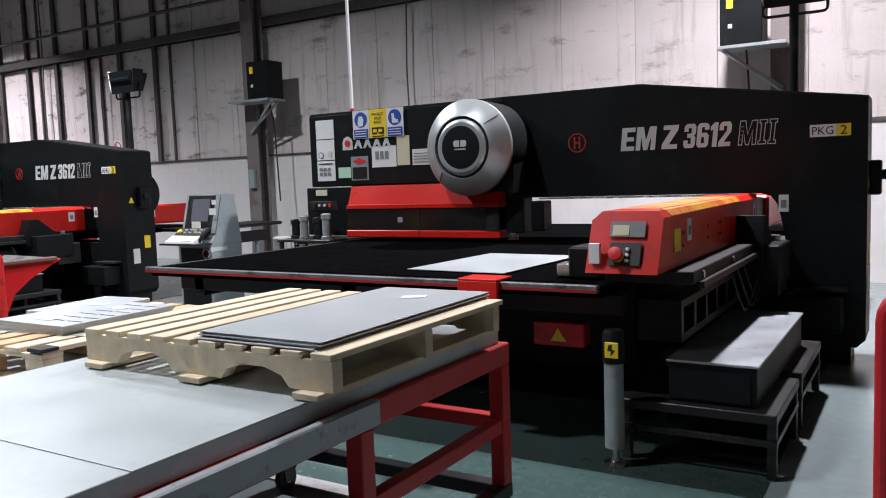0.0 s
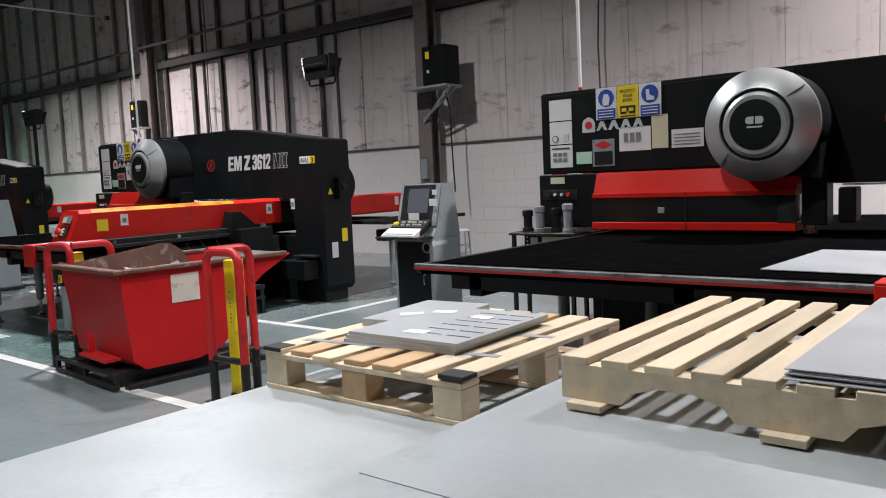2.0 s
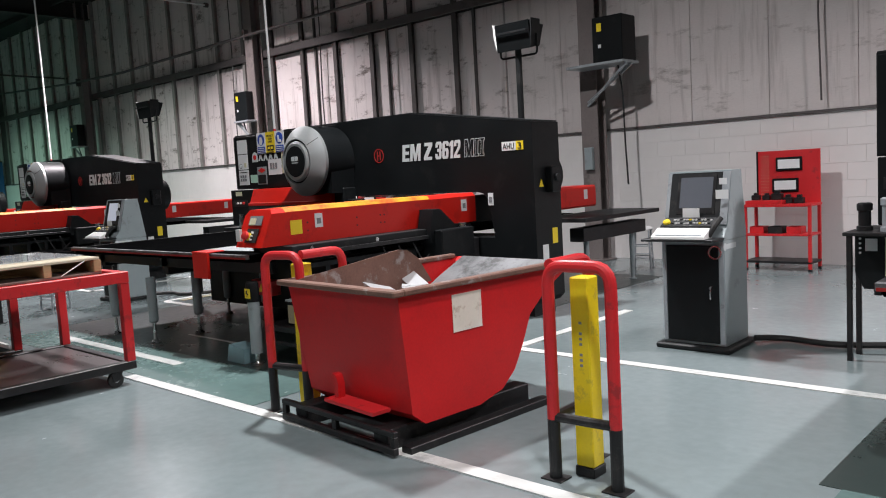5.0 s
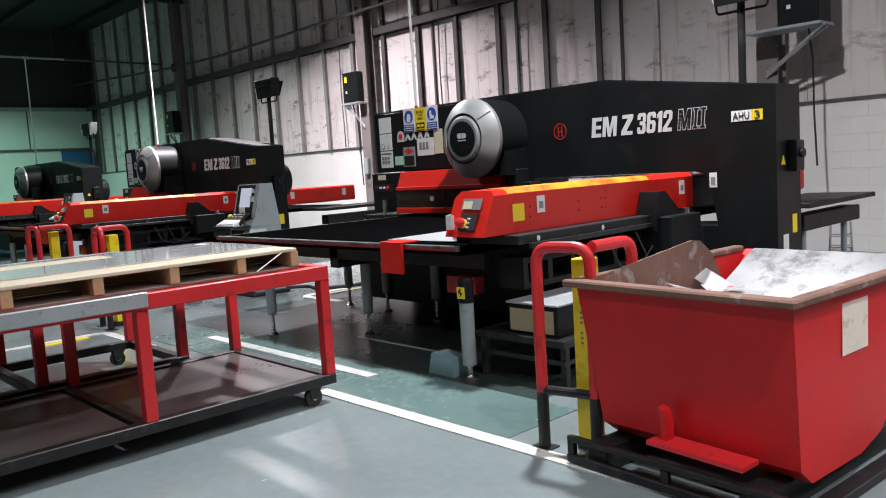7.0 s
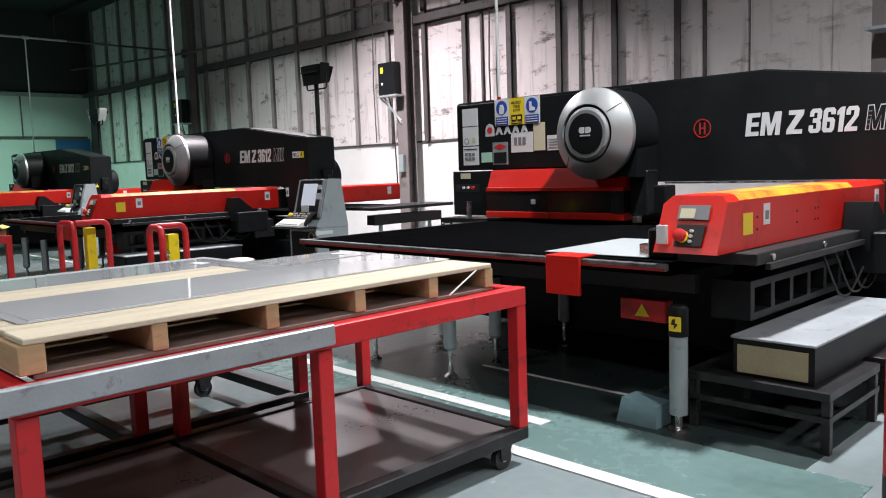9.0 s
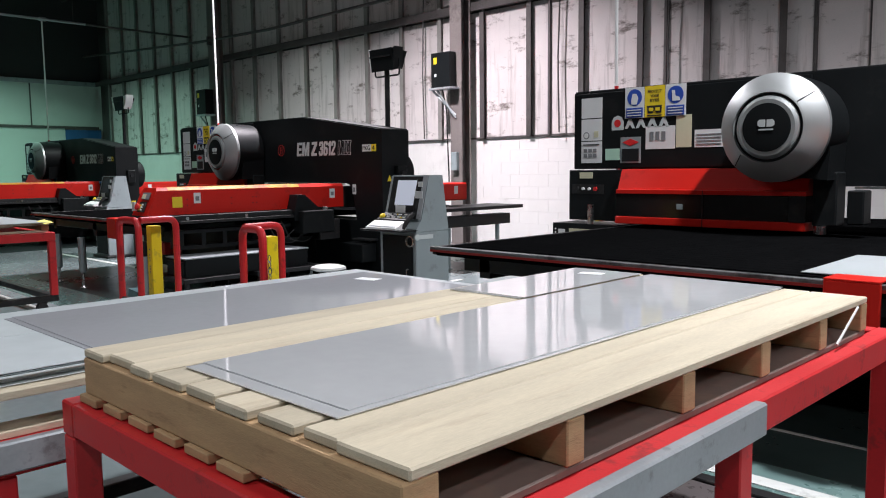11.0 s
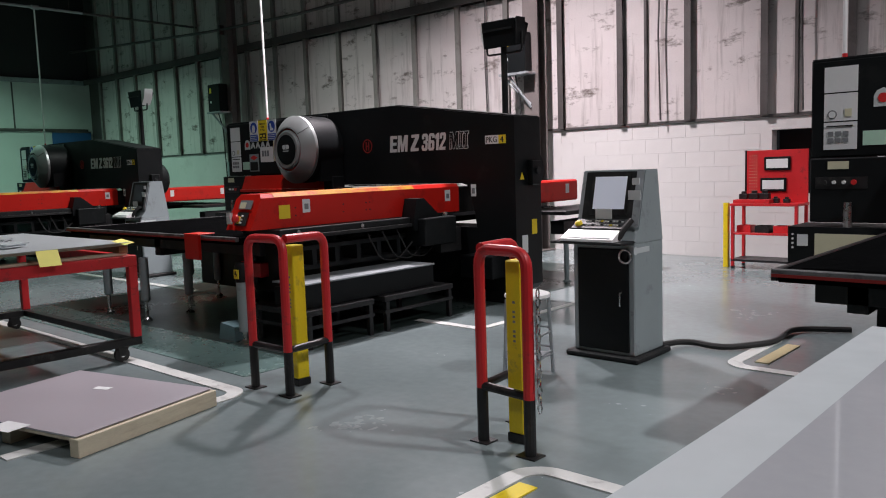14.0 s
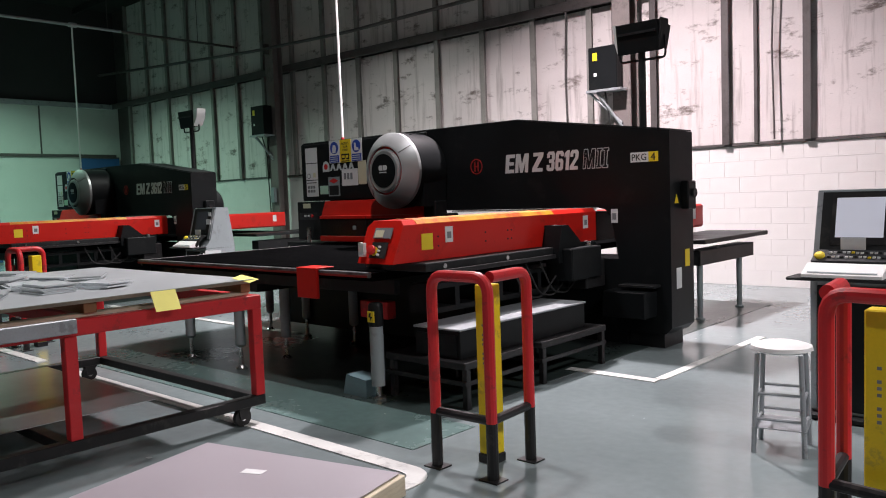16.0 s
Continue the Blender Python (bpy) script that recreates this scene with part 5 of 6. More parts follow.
def block_pallet(x0, x1, y0, y1, z0, n_top, wood, label, h=0.135):
    """Deck boards along y, three rows of blocks."""
    cx, cy = (x0 + x1) / 2, (y0 + y1) / 2
    p = thing("wooden_pallet", label, "pallet", pose(cx, cy, z0), "wooden pallets")
    hx, hy = (x1 - x0) / 2, (y1 - y0) / 2
    w = 2 * hx / (n_top + (n_top - 1) * 0.42)
    for i in range(n_top):
        a = -hx + i * w * 1.42
        part("deck_board", bx(a, a + w, -hy + 0.012 * math.sin(i * 2.3), hy, h - 0.02, h, 0.003), ORANGEPINE if i in (1, 3, 4) else wood, p)
    for ya in (-hy, -0.05, hy - 0.1):
        part("stringer_board", bx(-hx, hx, ya + 0.002, ya + 0.098, h - 0.04, h - 0.0205, 0.002), wood, p)
        for xa in (-hx, -0.06, hx - 0.12):
            part("block", bx(xa + 0.001, xa + 0.119, ya + 0.003, ya + 0.097, 0.018, h - 0.0405, 0.003), ORANGEPINE if xa == -0.06 else wood, p)
        part("skid_board", bx(-hx, hx, ya + 0.001, ya + 0.099, 0, 0.0175, 0.002), wood, p)
    return p


# trolley one: stacked galvanised sheets, fresh pallet with cut sheets
cart(-2.72, -1.5, 0.3, 2.96, 0.8, 1.98, mid=True)
solid("sheet_stack", bx(-2.76, -1.53, 0.28, 2.92, 0.801, 0.862, 0.002), GALV, "thick stack of grey galvanised sheets on a trolley", "sheet stack", kind="stuff")
sheets("top_sheet", "loose grey galvanised sheet on a stack", [(-2.74, -1.535, 1.1, 2.9, 0.8622, 0.6)], GALV, "top sheets")
PA_Z = 0.87
pa = thing("wooden_pallet", "fresh pine pallet with notched bearers on sheets", "pallet", pose(-2.03, 2.28, PA_Z), "wooden pallets")
HX, HY, HH = 0.575, 0.545, 0.135
for i in range(10):
    a = -HX + i * 0.119
    part("deck_board", bx(a, a + 0.079, -HY, HY, HH - 0.02, HH, 0.002), WOOD, pa)
for ya in (-HY, -0.045, HY - 0.09):
    bm = fresh()
    pts = [(-HX, 0.02), (-HX + 0.17, 0.02), (-HX + 0.2, 0.055), (-HX + 0.27, 0.075), (-HX + 0.36, 0.075), (-HX + 0.43, 0.055), (-HX + 0.46, 0.02), (HX - 0.46, 0.02), (HX - 0.43, 0.055), (HX - 0.36, 0.075), (HX - 0.27, 0.075), (HX - 0.2, 0.055), (HX - 0.17, 0.02), (HX, 0.02), (HX, HH - 0.0205), (-HX, HH - 0.0205)]
    prism(bm, pts, "y", ya + 0.004, ya + 0.05)
    part("bearer", bm, WOOD, pa)
for xa in (-HX + 0.03, -0.05, HX - 0.13):
    part("bottom_board", bx(xa, xa + 0.1, -HY - 0.03, HY + 0.02, 0, 0.0195, 0.002), WOOD, pa)
rnd = random.Random(3)
sheets("cut_sheet", "dull grey cut steel sheet in a pile on the pallet", [(-2.04 + rnd.uniform(-0.012, 0.012), -1.53 + rnd.uniform(-0.012, 0.012), 1.76 + rnd.uniform(-0.015, 0.015), 2.84, PA_Z + HH + 0.001 + i * 0.0032, rnd.uniform(-0.6, 0.6)) for i in range(8)], CUTSHEET, "cut sheets")
solid("paper_slip", bx(-0.05, 0.05, -0.03, 0.03, 0, 0.001), PAPER, "white paper slip on cut sheets", "paper", m=pose(-1.75, 2.62, PA_Z + HH + 0.0275, 0, 0, 25))

# trolley two: lower sheet stack and the block pallet with finished panels
cart(-3.97, -2.86, 0.3, 2.96, 0.667, 1.7)
solid("sheet_stack", bx(-3.98, -2.77, 0.28, 2.94, 0.668, 0.714, 0.002), GALV, "flat stack of grey galvanised sheets on a trolley", "sheet stack", kind="stuff")
sheets("top_sheet", "loose grey galvanised sheet on a stack", [(-3.96, -2.86, 0.3, 2.1, 0.7145, 0.5)], GALV, "top sheets")
bp = block_pallet(-3.95, -3.0, 1.8, 2.87, 0.7175, 7, WOOD, "pine block pallet carrying finished panels", 0.158)
for xa in (-0.478, 0.385):
    part("corner_cap", bx(xa, xa + 0.1, -0.5385, -0.46, 0.145, 0.161, 0.002), RUBBER, bp, "black corner cap")


def panel_with_slots(name, m):
    bm = fresh()
    xs = (0, 0.09, 0.24, 0.37, 0.39, 0.5, 0.52)
    ys = [0, 0.1]
    for i in range(6):
        ys += [ys[-1] + 0.014, ys[-1] + 0.085]
    lo = [[bm.verts.new((x, y, 0)) for y in ys] for x in xs]
    hi = [[bm.verts.new((x, y, 0.013)) for y in ys] for x in xs]
    nx, ny = len(xs) - 1, len(ys) - 1
    full = {(i, j) for i in range(nx) for j in range(ny) if not (i in (2, 4) and j % 2 == 1)}
    for i, j in full:
        q = ((i, j), (i + 1, j), (i + 1, j + 1), (i, j + 1))
        bm.faces.new([hi[a][b] for a, b in q])
        bm.faces.new([lo[a][b] for a, b in q[::-1]])
        for n, (di, dj) in enumerate(((0, -1), (1, 0), (0, 1), (-1, 0))):
            if (i + di, j + dj) not in full:
                (a, b), (c, d) = q[n], q[(n + 1) % 4]
                bm.faces.new((lo[a][b], lo[c][d], hi[c][d], hi[a][b]))
    return solid(name, bm, CUTSHEET, "grey slotted sheet metal panel stacked on a pallet", "panel", "slotted panels", m=m)


for i in range(3):
    panel_with_slots("slotted_panel", pose(-3.72 + 0.008 * i, 2.0 + 0.006 * i, 0.877 + i * 0.0145, 0, 0, 3 - i))
solid("side_panel", bx(0, 0.34, 0, 0.5, 0, 0.03, 0.002), CUTSHEET, "grey folded sheet metal panel on a pallet", "panel", m=pose(-3.9, 2.28, 0.877, 0, 0, 6))
for x, y, rz in ((-3.62, 2.5, 20), (-3.4, 2.46, -10), (-3.45, 2.12, 5), (-3.72, 2.4, 40)):
    solid("paper_slip", bx(-0.05, 0.05, -0.03, 0.03, 0, 0.001), PAPER, "white paper slip on slotted panels", "paper", "paper slips", m=pose(x, y, 0.9205, 0, 0, rz))
for i, y in enumerate((2.05, 2.4)):
    solid("strap", bx(-0.46, 0.4, -0.018, 0.018, 0, 0.0012), RAILGREY, "grey steel strap across a pallet", "strap", m=pose(-3.45, y - 0.02, 0.8762, 0, 0, 8))

# trolley three: weathered pallet with bright aluminium sheets
cart(-11.31, -10.0, 0.5, 2.84, 0.9, 1.64, True)
PC_Z = 0.9005
pc = thing("wooden_pallet", "long weathered pallet with open sides on a trolley", "pallet", pose(-10.65, 1.61, PC_Z), "wooden pallets")
hx, hy, hh = 0.6, 1.05, 0.135
rnd = random.Random(2)
x = -hx
for i, (w, gap) in enumerate(((0.11, 0.004), (0.135, 0.004), (0.098, 0.014), (0.13, 0.018), (0.115, 0.022), (0.115, 0.02), (0.115, 0.018), (0.095, 0.006), (0.18, 0.0))):
    part("deck_board", bx(x, x + w, -hy - rnd.uniform(0, 0.02), hy - rnd.uniform(0, 0.015), hh - 0.023, hh + rnd.uniform(-0.0025, 0.0005), 0.004), OLDWOOD, pc)
    x += w + gap
for i in range(6):
    a = -hx + i * 0.135
    part("bottom_board", bx(a, a + 0.1, -hy - 0.03 - rnd.uniform(0, 0.01), hy, 0, 0.02, 0.002), TANWOOD, pc)
part("bottom_board", bx(0.215, 0.592, -hy + 0.02, hy, 0, 0.02, 0.004), PLYBASE, pc, "wide stained brown base board")
for ya in (-hy, -0.66, -0.22, 0.2, 0.62, hy - 0.06):
    part("bearer", bx(-hx + 0.004, hx - 0.004, ya + (0.002 if ya > -1 else -0.022), ya + 0.058, 0.0205, hh - 0.0235, 0.003), TANWOOD, pc)
part("strap", tube(fresh(), [(0.604, 0.74, 0.02), (0.606, 0.92, hh - 0.02)], 0.004, 5), WHITEPLASTIC, pc)
sheets("aluminium_sheet", "bright reflective aluminium sheet on a weathered pallet", [(-10.87, -10.32, 0.62, 2.62, 1.0365, 0.4), (-10.86, -10.33, 0.66, 2.64, 1.0395, 0.0)], BRIGHT, "aluminium sheets")
sheets("aluminium_sheet", "bright reflective aluminium sheet on a weathered pallet", [(-11.22, -10.9, 1.84, 2.63, 1.0365, 0.5), (-11.21, -10.89, 1.85, 2.63, 1.0395, 1.0)], BRIGHT, "aluminium sheets")
solid("paper_slip", bx(-0.05, 0.05, -0.03, 0.03, 0, 0.001), PAPER, "white paper slip on an aluminium sheet", "paper", m=pose(-11.05, 2.5, 1.043, 0, 0, 15))

# trolley four: pale film sheets on a pallet
cart(-12.5, -11.42, 0.35, 2.5, 0.78, 1.5)
pallet_slats(-12.46, -11.44, 0.3, 2.48, 0.781, "y", 6, OLDWOOD, TANWOOD, "brown pallet under film covered sheets", 0.13, 0.4)
rnd = random.Random(5)
sheets("film_sheet", "pale blue film covered aluminium sheet in a stack", [(-12.5 + rnd.uniform(-0.01, 0.02), -11.5 + rnd.uniform(-0.02, 0.02), 0.12 + rnd.uniform(-0.02, 0.02), 2.46 + rnd.uniform(-0.02, 0.02), 0.915 + i * 0.0035, rnd.uniform(-0.5, 0.5)) for i in range(9)], PALEFILM, "film sheets")
sheets("film_sheet", "pale blue film covered aluminium sheet in a stack", [(-12.5, -12.02, 0.1, 2.44, 0.9465, 0.2), (-12.016, -11.5, 0.14, 2.44, 0.9465, 0.2)], PALEFILM, "film sheets")
sheets("top_sheet", "grey reflective sheet with notched corner on a stack", [(-12.36, -11.62, 0.68, 2.36, 0.9495, 0.6), (-12.35, -11.6, 0.7, 2.36, 0.9525, 0.0)], FILM, "reflective sheets")
solid("paper_slip", bx(-0.06, 0.06, -0.035, 0.035, 0, 0.001), PAPER, "white paper slip on a reflective sheet", "paper", m=pose(-12.12, 2.2, 0.9555, 0, 0, 12))

# trolley five: film parts pile with yellow notes
cart(-20.4, -18.0, 0.6, 2.82, 0.86, 1.6)
pallet_slats(-20.3, -18.05, 0.65, 2.78, 0.861, "y", 8, OLDWOOD, BROWNWOOD, "brown pallet under cut parts", 0.1, 0.3)
sheets("film_sheet", "grey sheet on a pallet with cut parts", [(-20.3, -18.02, 0.7, 2.8, 0.9625, 0.0), (-20.2, -18.0, 1.2, 2.78, 0.966, 0.6)], GALV, "film sheets")
rnd = random.Random(8)
for i in range(20):
    x, y = -20.05 + 0.36 * (i % 5) + rnd.uniform(-0.05, 0.05), 0.95 + 0.36 * (i // 5) + rnd.uniform(-0.05, 0.05)
    pile = thing("cut_parts", "small pile of film covered cut metal parts", "cut parts", pose(x, y, 0.9705, 0, 0, rnd.uniform(-40, 40)), "cut part piles")
    for j in range(rnd.choice((3, 4, 6))):
        o, q = rnd.uniform(-0.03, 0.03), rnd.uniform(-0.02, 0.02)
        part("cut_part", bx(-0.16 + o, 0.16 + o, -0.1 - q, 0.1 - q, j * 0.009, j * 0.009 + 0.008), PALEFILM if i % 3 else GALV, pile)
solid("yellow_note", bx(-0.001, 0.0, -0.08, 0.08, -0.13, 0.0), NOTE, "pale yellow note hanging from a sheet edge", "note", m=pose(-17.985, 2.12, 0.967, 0, -28, 0))
solid("yellow_note", bx(-0.07, 0.07, -0.05, 0.05, 0, 0.001), NOTE, "pale yellow note on a sheet corner", "note", m=pose(-18.05, 2.74, 0.971, 8, 12, 20))
solid("stored_sheet", bx(-20.3, -18.5, 0.7, 2.3, 0, 0.004), PALEFILM, "pale sheet stored on the base of a trolley", "sheet", m=pose(0, 0, 0.1905))
bt = thing("water_bottle", "clear water bottle standing on a trolley", "bottle", pose(-18.9, 1.5, 0.97))
part("body", lathe(fresh(), (0, 0, 0), (0, 0, 1), [(0, 0.03), (0.13, 0.032), (0.17, 0.013), (0.19, 0.012)], 14), WHITEPLASTIC, bt)
part("cap", cyl(fresh(), (0, 0, 0.19), (0, 0, 0.205), 0.014, 10), WHITEPLASTIC, bt)

# low pallet with a purple-grey sheet on the floor
LPM = pose(-16.82, 1.8, 0, 0, 0, 14)
lp = thing("wooden_pallet", "low brown pallet on the floor under sheets", "pallet", LPM, "wooden pallets")
for i in range(6):
    a = -0.5 + i * 0.176
    part("deck_board", bx(-0.54, 0.565, a, a + 0.12, 0.085, 0.105, 0.003), OLDWOOD, lp)
for xa in (-0.62, -0.02, 0.57):
    part("bearer", bx(xa, xa + 0.075, -0.51, 0.51, 0.0, 0.0845 if abs(xa) < 0.1 else 0.1045, 0.004), OLDWOOD, lp)
for i in range(3):
    solid("floor_sheet", bx(-0.68, 0.6, -0.5, 0.5, 0, 0.003), mat("mauve_film_sheet", (0.4, 0.375, 0.41), 0.38, 0.1, 0.06, 2, 30) if i == 2 else CUTSHEET, "mauve-grey film covered sheet on a low pallet", "sheet", "floor sheets", m=LPM @ pose(0.01 * i, 0, 0.1055 + i * 0.0034))
solid("paper_slip", bx(-0.06, 0.06, -0.03, 0.03, 0, 0.001), PAPER, "white paper slip on a floor sheet", "paper", m=pose(-16.95, 2.0, 0.1165, 0, 0, 25))
solid("paper_slip", bx(-0.1, 0.1, -0.07, 0.07, 0, 0.001), PAPER, "pale paper hanging over a floor sheet", "paper", m=pose(-16.6, 1.3, 0.1165, 0, 0, 15))


# ---- stools ----
def stool(x, y, z, rz):
    s = thing("work_stool", "worn steel stool with ragged white seat", "stool", pose(x, y, 0, 0, 0, rz), "work stools")
    part("seat", lathe(fresh(), (0, 0, z - 0.05), (0, 0, 1), [(0, 0.13), (0.015, 0.165), (0.035, 0.16), (0.05, 0.11)], 14), WHITEPLASTIC, s)
    for sx in (-1, 1):
        for sy in (-1, 1):
            part("leg", tube(fresh(), [(sx * 0.11, sy * 0.11, z - 0.05), (sx * 0.13, sy * 0.13, 0)], 0.014, 8), RAILGREY, s)
    for zz in (0.16, 0.3):
        k = 0.13 - 0.02 * zz / (z - 0.05)
        for sx in (-1, 1):
            part("rung", cyl(fresh(), (sx * k, -k, zz), (sx * k, k, zz), 0.009, 6), RAILGREY, s)
            part("rung", cyl(fresh(), (-k, sx * k, zz + 0.03), (k, sx * k, zz + 0.03), 0.009, 6), RAILGREY, s)
    part("foot_plate", bx(-0.14, 0.14, -0.14, 0.14, 0.14, 0.145), RAILGREY, s)


stool(-15.12, 4.22, 0.6, 12)
stool(-9.6, 10.3, 0.6, 20)


# ---- red tool benches ----
def bench(x, y, w=0.86):
    b = thing("tool_bench", "red steel tool bench with pegboard back and shelves", "bench", pose(x, y, 0), "red tool benches")
    d = 0.42
    for xa in (0, w - 0.04):
        for ya in (0, d - 0.04):
            part("leg", bx(xa, xa + 0.04, ya, ya + 0.04, 0.03, 0.84, 0.004), REDFRAME, b)
            part("foot", bx(xa, xa + 0.04, ya, ya + 0.04, 0, 0.03), STEELBLACK, b)
    part("worktop", bx(-0.01, w + 0.01, -0.01, d + 0.01, 0.841, 0.875, 0.004), REDFRAME, b)
    part("shelf", bx(0.0, w, 0.0, d, 0.46, 0.485, 0.003), REDFRAME, b)
    part("shelf", bx(0.0, w, 0.0, d, 0.1, 0.13, 0.003), STEELBLACK, b)
    bk = part("pegboard", bx(0.06, w, d - 0.03, d - 0.005, 0.876, 1.57, 0.004), REDFRAME, b)
    part("side_strip", bx(0.04, 0.059, d - 0.035, d, 0.876, 1.575), BLACK, b)
    hb = fresh()
    for i in range(4):
        for j in range(14):
            box(hb, 0.1 + i * 0.03, 0.11 + i * 0.03, d - 0.0325, d - 0.0303, 0.95 + j * 0.042, 0.96 + j * 0.042)
    tagged(part("hole", hb, CREAM, bk), kind="stuff")
    for x0, z0 in ((0.3, 1.3), (0.25, 1.02)):
        fr = part("picture_frame", bx(x0, x0 + 0.34, d - 0.05, d - 0.031, z0, z0 + 0.18, 0.006), BLACK, b)
        part("sheet", bx(x0 + 0.03, x0 + 0.31, d - 0.053, d - 0.0505, z0 + 0.03, z0 + 0.15), PAPER, fr)
    part("tray", bx(0.02, 0.5, 0.02, 0.3, 0.8755, 0.925, 0.004), REDFRAME, b)
    return b


bench(-16.1, 10.2)
bench(-8.2, 10.5)
rnd = random.Random(12)
for bxx, byy in ((-16.1, 10.2), (-8.2, 10.5)):
    for i in range(5):
        x = bxx + 0.1 + i * 0.14
        s = rnd.uniform(0.04, 0.07)
        bm = fresh()
        box(bm, -s, s, -s * 0.8, s * 0.8, 0, s * 1.3, 0.006)
        box(bm, -s * 0.5, s * 0.5, -s * 0.5, s * 0.5, s * 1.3, s * 1.9, 0.004)
        solid("tool_holder", bm, STEELBLACK, "dark steel tool holder on a red bench", "tool", "tool holders", m=pose(x, byy + 0.2, 0.926 if i < 3 else 0.8765))
    for i in range(3):
        x = bxx + 0.14 + i * 0.24
        bm = fresh()
        box(bm, -0.09, 0.09, -0.1, 0.1, 0, 0.008)
        for a in ((-0.09, -0.08, -0.1, 0.1), (0.08, 0.09, -0.1, 0.1), (-0.08, 0.08, -0.1, -0.09), (-0.08, 0.08, 0.09, 0.1)):
            box(bm, *a, 0.008, 0.09)
        solid("parts_bin", bm, REDFRAME if i != 1 else DARK, "small open parts bin on a bench shelf", "bin", "parts bins", m=pose(x, byy + 0.18, 0.486))
yp = thing("guard_post", "slim yellow post beside a tool bench", "post", pose(-16.2, 10.3, 0))
part("shaft", bx(-0.035, 0.035, -0.03, 0.03, 0.0, 0.88, 0.005), YELLOW, yp)
for x, y, h in ((-5.62, 6.24, 0.2), (-5.45, 6.18, 0.24), (-5.3, 6.22, 0.22), (-5.14, 6.16, 0.26)):
    solid("tool_pot", lathe(fresh(), (0, 0, 0), (0, 0, 1), [(0, 0.055), (0.03, 0.055), (0.035, 0.042), (h - 0.06, 0.042), (h - 0.055, 0.052), (h - 0.01, 0.052), (h, 0.04)], 14), STEELBLACK if h < 0.23 else RAILGREY, "steel punch tool standing on a ledge beside the turret", "tool", "punch tools", m=pose(x, y, 0.9355))
ledge = thing("tool_ledge", "dark steel ledge with legs beside a press turret", "shelf", pose(0, 0, 0))
part("top", bx(-5.72, -5.02, 6.05, 6.35, 0.91, 0.935, 0.004), STEELBLACK, ledge)
for x in (-5.7, -5.08):
    for y in (6.07, 6.3):
        part("leg", bx(x, x + 0.035, y, y + 0.035, 0, 0.9095, 0.003), STEELBLACK, ledge)

# no smoking sign
ns = thing("no_smoking_sign", "white no smoking sign on the stained wall", "sign", pose(-15.25, WALL_Y - 0.012, 0))
part("board", bx(-0.17, 0.17, 0, 0.01, 2.16, 2.6), PAPER, ns)
part("ring", lathe(fresh(), (0, 0, 2.44), (0, -1, 2.44), [(0.0005, 0.1), (0.004, 0.1), (0.004, 0.125), (0.0005, 0.125)], 24, True), REDINK, ns)
part("slash", prism(fresh(), [(-0.08, 2.51), (-0.06, 2.53), (0.08, 2.37), (0.06, 2.35)], "y", -0.005, -0.0005), REDINK, ns)
part("cigarette", bx(-0.07, 0.07, -0.004, -0.0005, 2.43, 2.45), BLACKINK, ns)
part("text_band", bx(-0.15, 0.15, -0.004, -0.0005, 2.2, 2.28), REDINK, ns)


# ---- wall boxes on brackets ----
def wall_box(x, side, near=10.44):
    """side: where the column stands from the cabinet."""
    w = thing("wall_cabinet", "black electrical cabinet on a pale bracket by a column", "cabinet", pose(x, 0, 0), "wall cabinets")
    hw = 0.25
    part("case", bx(-hw, hw, near, 10.84, 3.03, 3.69, 0.01), BLACK, w)
    part("label", bx(-hw + 0.08, -hw + 0.16, near - 0.004, near - 0.0005, 3.48, 3.6), YSIGN, w)
    part("label", bx(-hw + 0.1, -hw + 0.15, near - 0.004, near - 0.0005, 3.24, 3.29), PAPER, w)
    x0, x1 = min(-hw - 0.03, side - 0.1), max(hw + 0.03, side + 0.1)
    part("shelf", bx(x0, x1, near - 0.04, 10.859, 2.99, 3.029, 0.003), RAILGREY, w)
    part("brace", tube(fresh(), [(-side * 0.5, near + 0.02, 2.99), (side, 10.85, 2.45)], 0.022, 6), RAILGREY, w)
    part("brace", tube(fresh(), [(hw if side < 0 else -hw, 10.7, 2.99), (side, 10.85, 2.5)], 0.022, 6), RAILGREY, w)
    part("cable", tube(fresh(), rounded([(0.02, 10.7, 2.99), (0.03, 10.8, 2.6), (0.03, 10.82, 1.9), (0.06, 10.82, 1.2)], 0.1), 0.014, 6), RUBBER, w)


for x, side, near in ((-1.98, 0.43, 10.44), (-10.14, -0.61, 10.44), (-20.02, 0.22, 10.66), (-29.1, 0.2, 10.6)):
    wall_box(x, side, near)

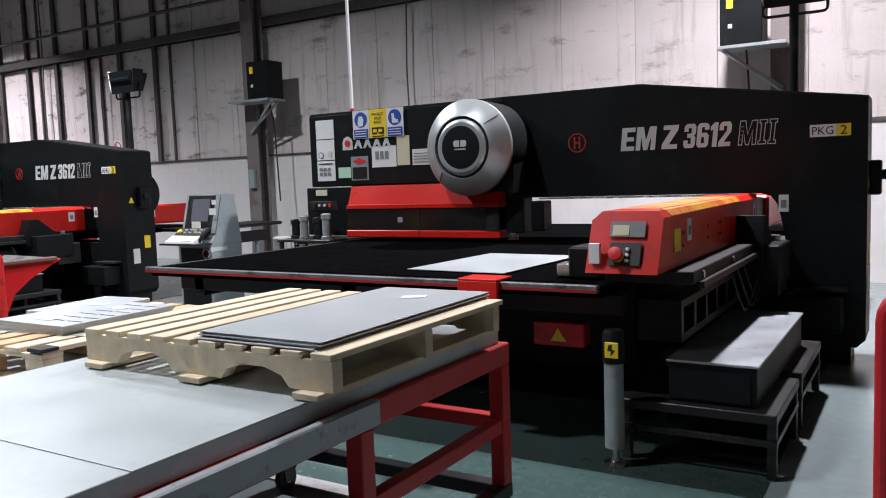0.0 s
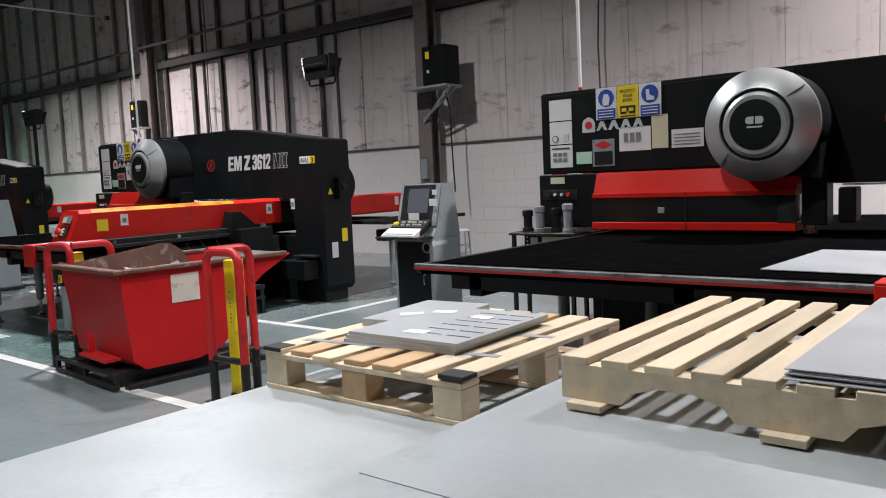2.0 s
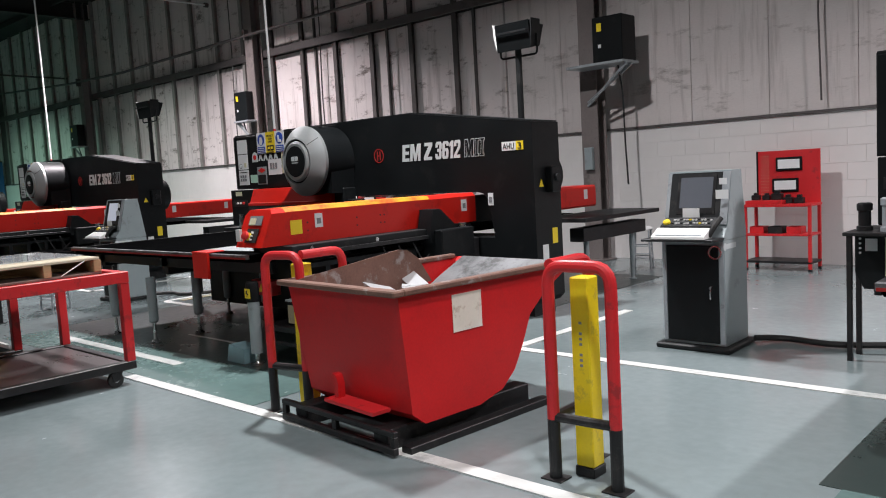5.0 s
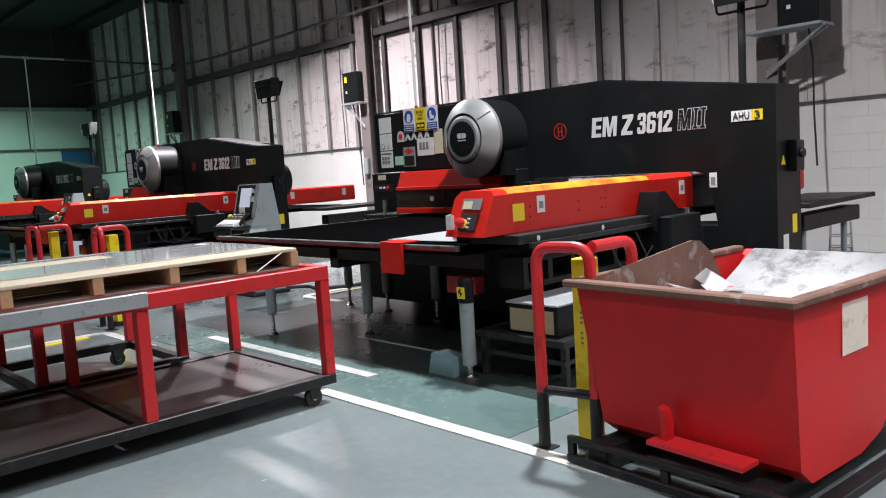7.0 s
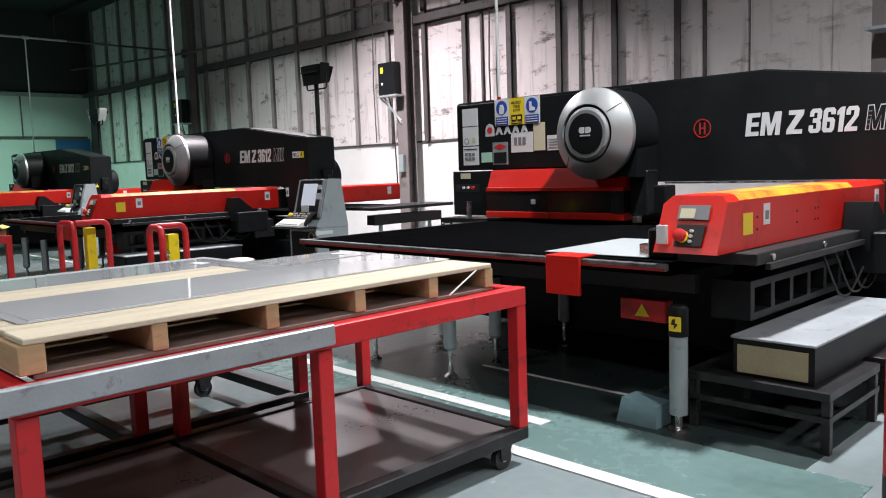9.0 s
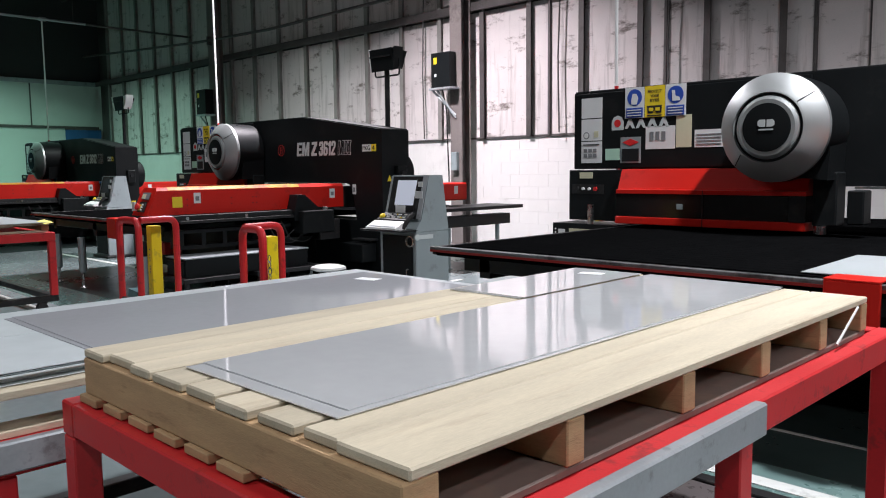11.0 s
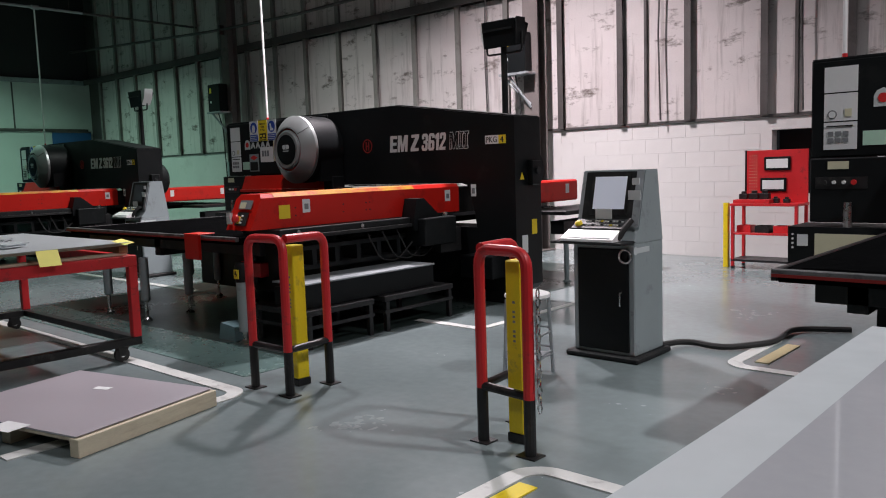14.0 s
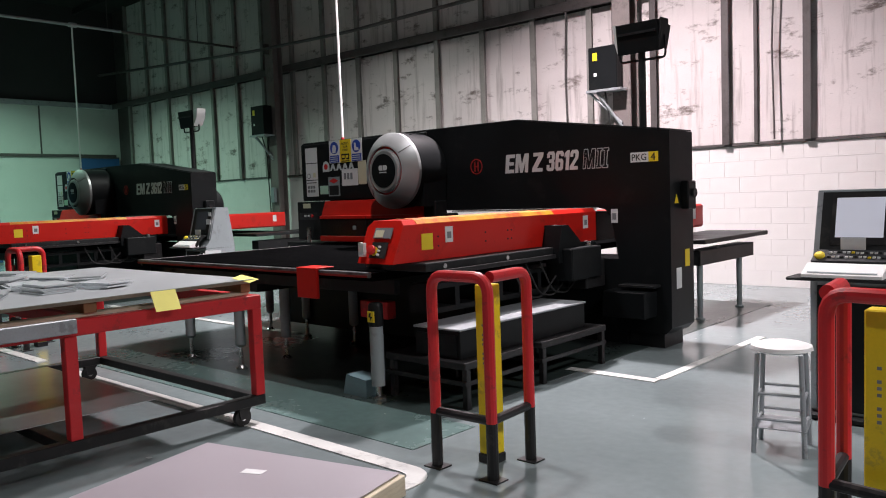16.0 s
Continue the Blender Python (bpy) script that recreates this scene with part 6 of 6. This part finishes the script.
# cardboard on a pallet past the first press
cb = thing("cardboard_box", "tall brown cardboard box standing on the floor", "box", pose(0.75, 7.9, 0))
part("carton", bx(-0.5, 0.5, -0.5, 0.5, 0.0, 1.3, 0.008), CARDBOARD, cb)
part("tape", bx(-0.03, 0.03, -0.5025, -0.5002, 0.0, 1.29), CREAM, cb)

# ---- wall blocks ----
CW, CH = 0.45, 0.2275
shared = {}
rest = fresh()
count = 0
for j in range(9):
    x = FAR_X + (CW / 2 if j % 2 else 0)
    while x < NEAR_X - CW:
        x0, x1, z0, z1 = x + 0.0014, x + CW - 0.0014, j * CH + 0.0014, (j + 1) * CH - 0.0014
        x += CW
        if x1 > OPEN[0] and x0 < OPEN[1] and z1 > OPEN[2] and z0 < OPEN[3]:
            continue
        if -19.2 < x0 < -15.0 or (-14.6 < x0 < -6.0 and count < 300):
            if "b" not in shared:
                shared["b"] = mesh_of("block", bx(0, CW - 0.0028, 0, 0.004, 0, CH - 0.0028, 0.0015), BLOCK)
            ob = new("block", shared["b"])
            ob.parent = wall_north
            ob.location = (x0, WALL_Y, z0)
            count += 1
        else:
            vs = [rest.verts.new(c) for c in ((x0, WALL_Y, z0), (x1, WALL_Y, z0), (x1, WALL_Y, z1), (x0, WALL_Y, z1), (x0, WALL_Y + 0.004, z0), (x1, WALL_Y + 0.004, z0), (x1, WALL_Y + 0.004, z1), (x0, WALL_Y + 0.004, z1))]
            for f in ((0, 1, 2, 3), (1, 0, 4, 5), (2, 1, 5, 6), (3, 2, 6, 7), (0, 3, 7, 4)):
                rest.faces.new([vs[i] for i in f])
tagged(part("blocks", rest, BLOCK, wall_north), kind="stuff")

solid("foot_block", prism(fresh(), [(0, 0), (0.26, 0), (0.26, 0.13), (0.04, 0.15)], "y", 0, 0.16), mat("pale_teal_paint", (0.2, 0.33, 0.36), 0.5, 0, 0.15, 5, 60, 0.1), "pale teal wedge block on the floor by a post", "block", m=pose(-10.02, 3.66, 0.004))
solid("foot_block", prism(fresh(), [(0, 0), (0.26, 0), (0.26, 0.13), (0.04, 0.15)], "y", 0, 0.16), bpy.data.materials["pale_teal_paint"], "pale teal wedge block on the floor by a post", "block", m=pose(-18.15, 3.62, 0.004))
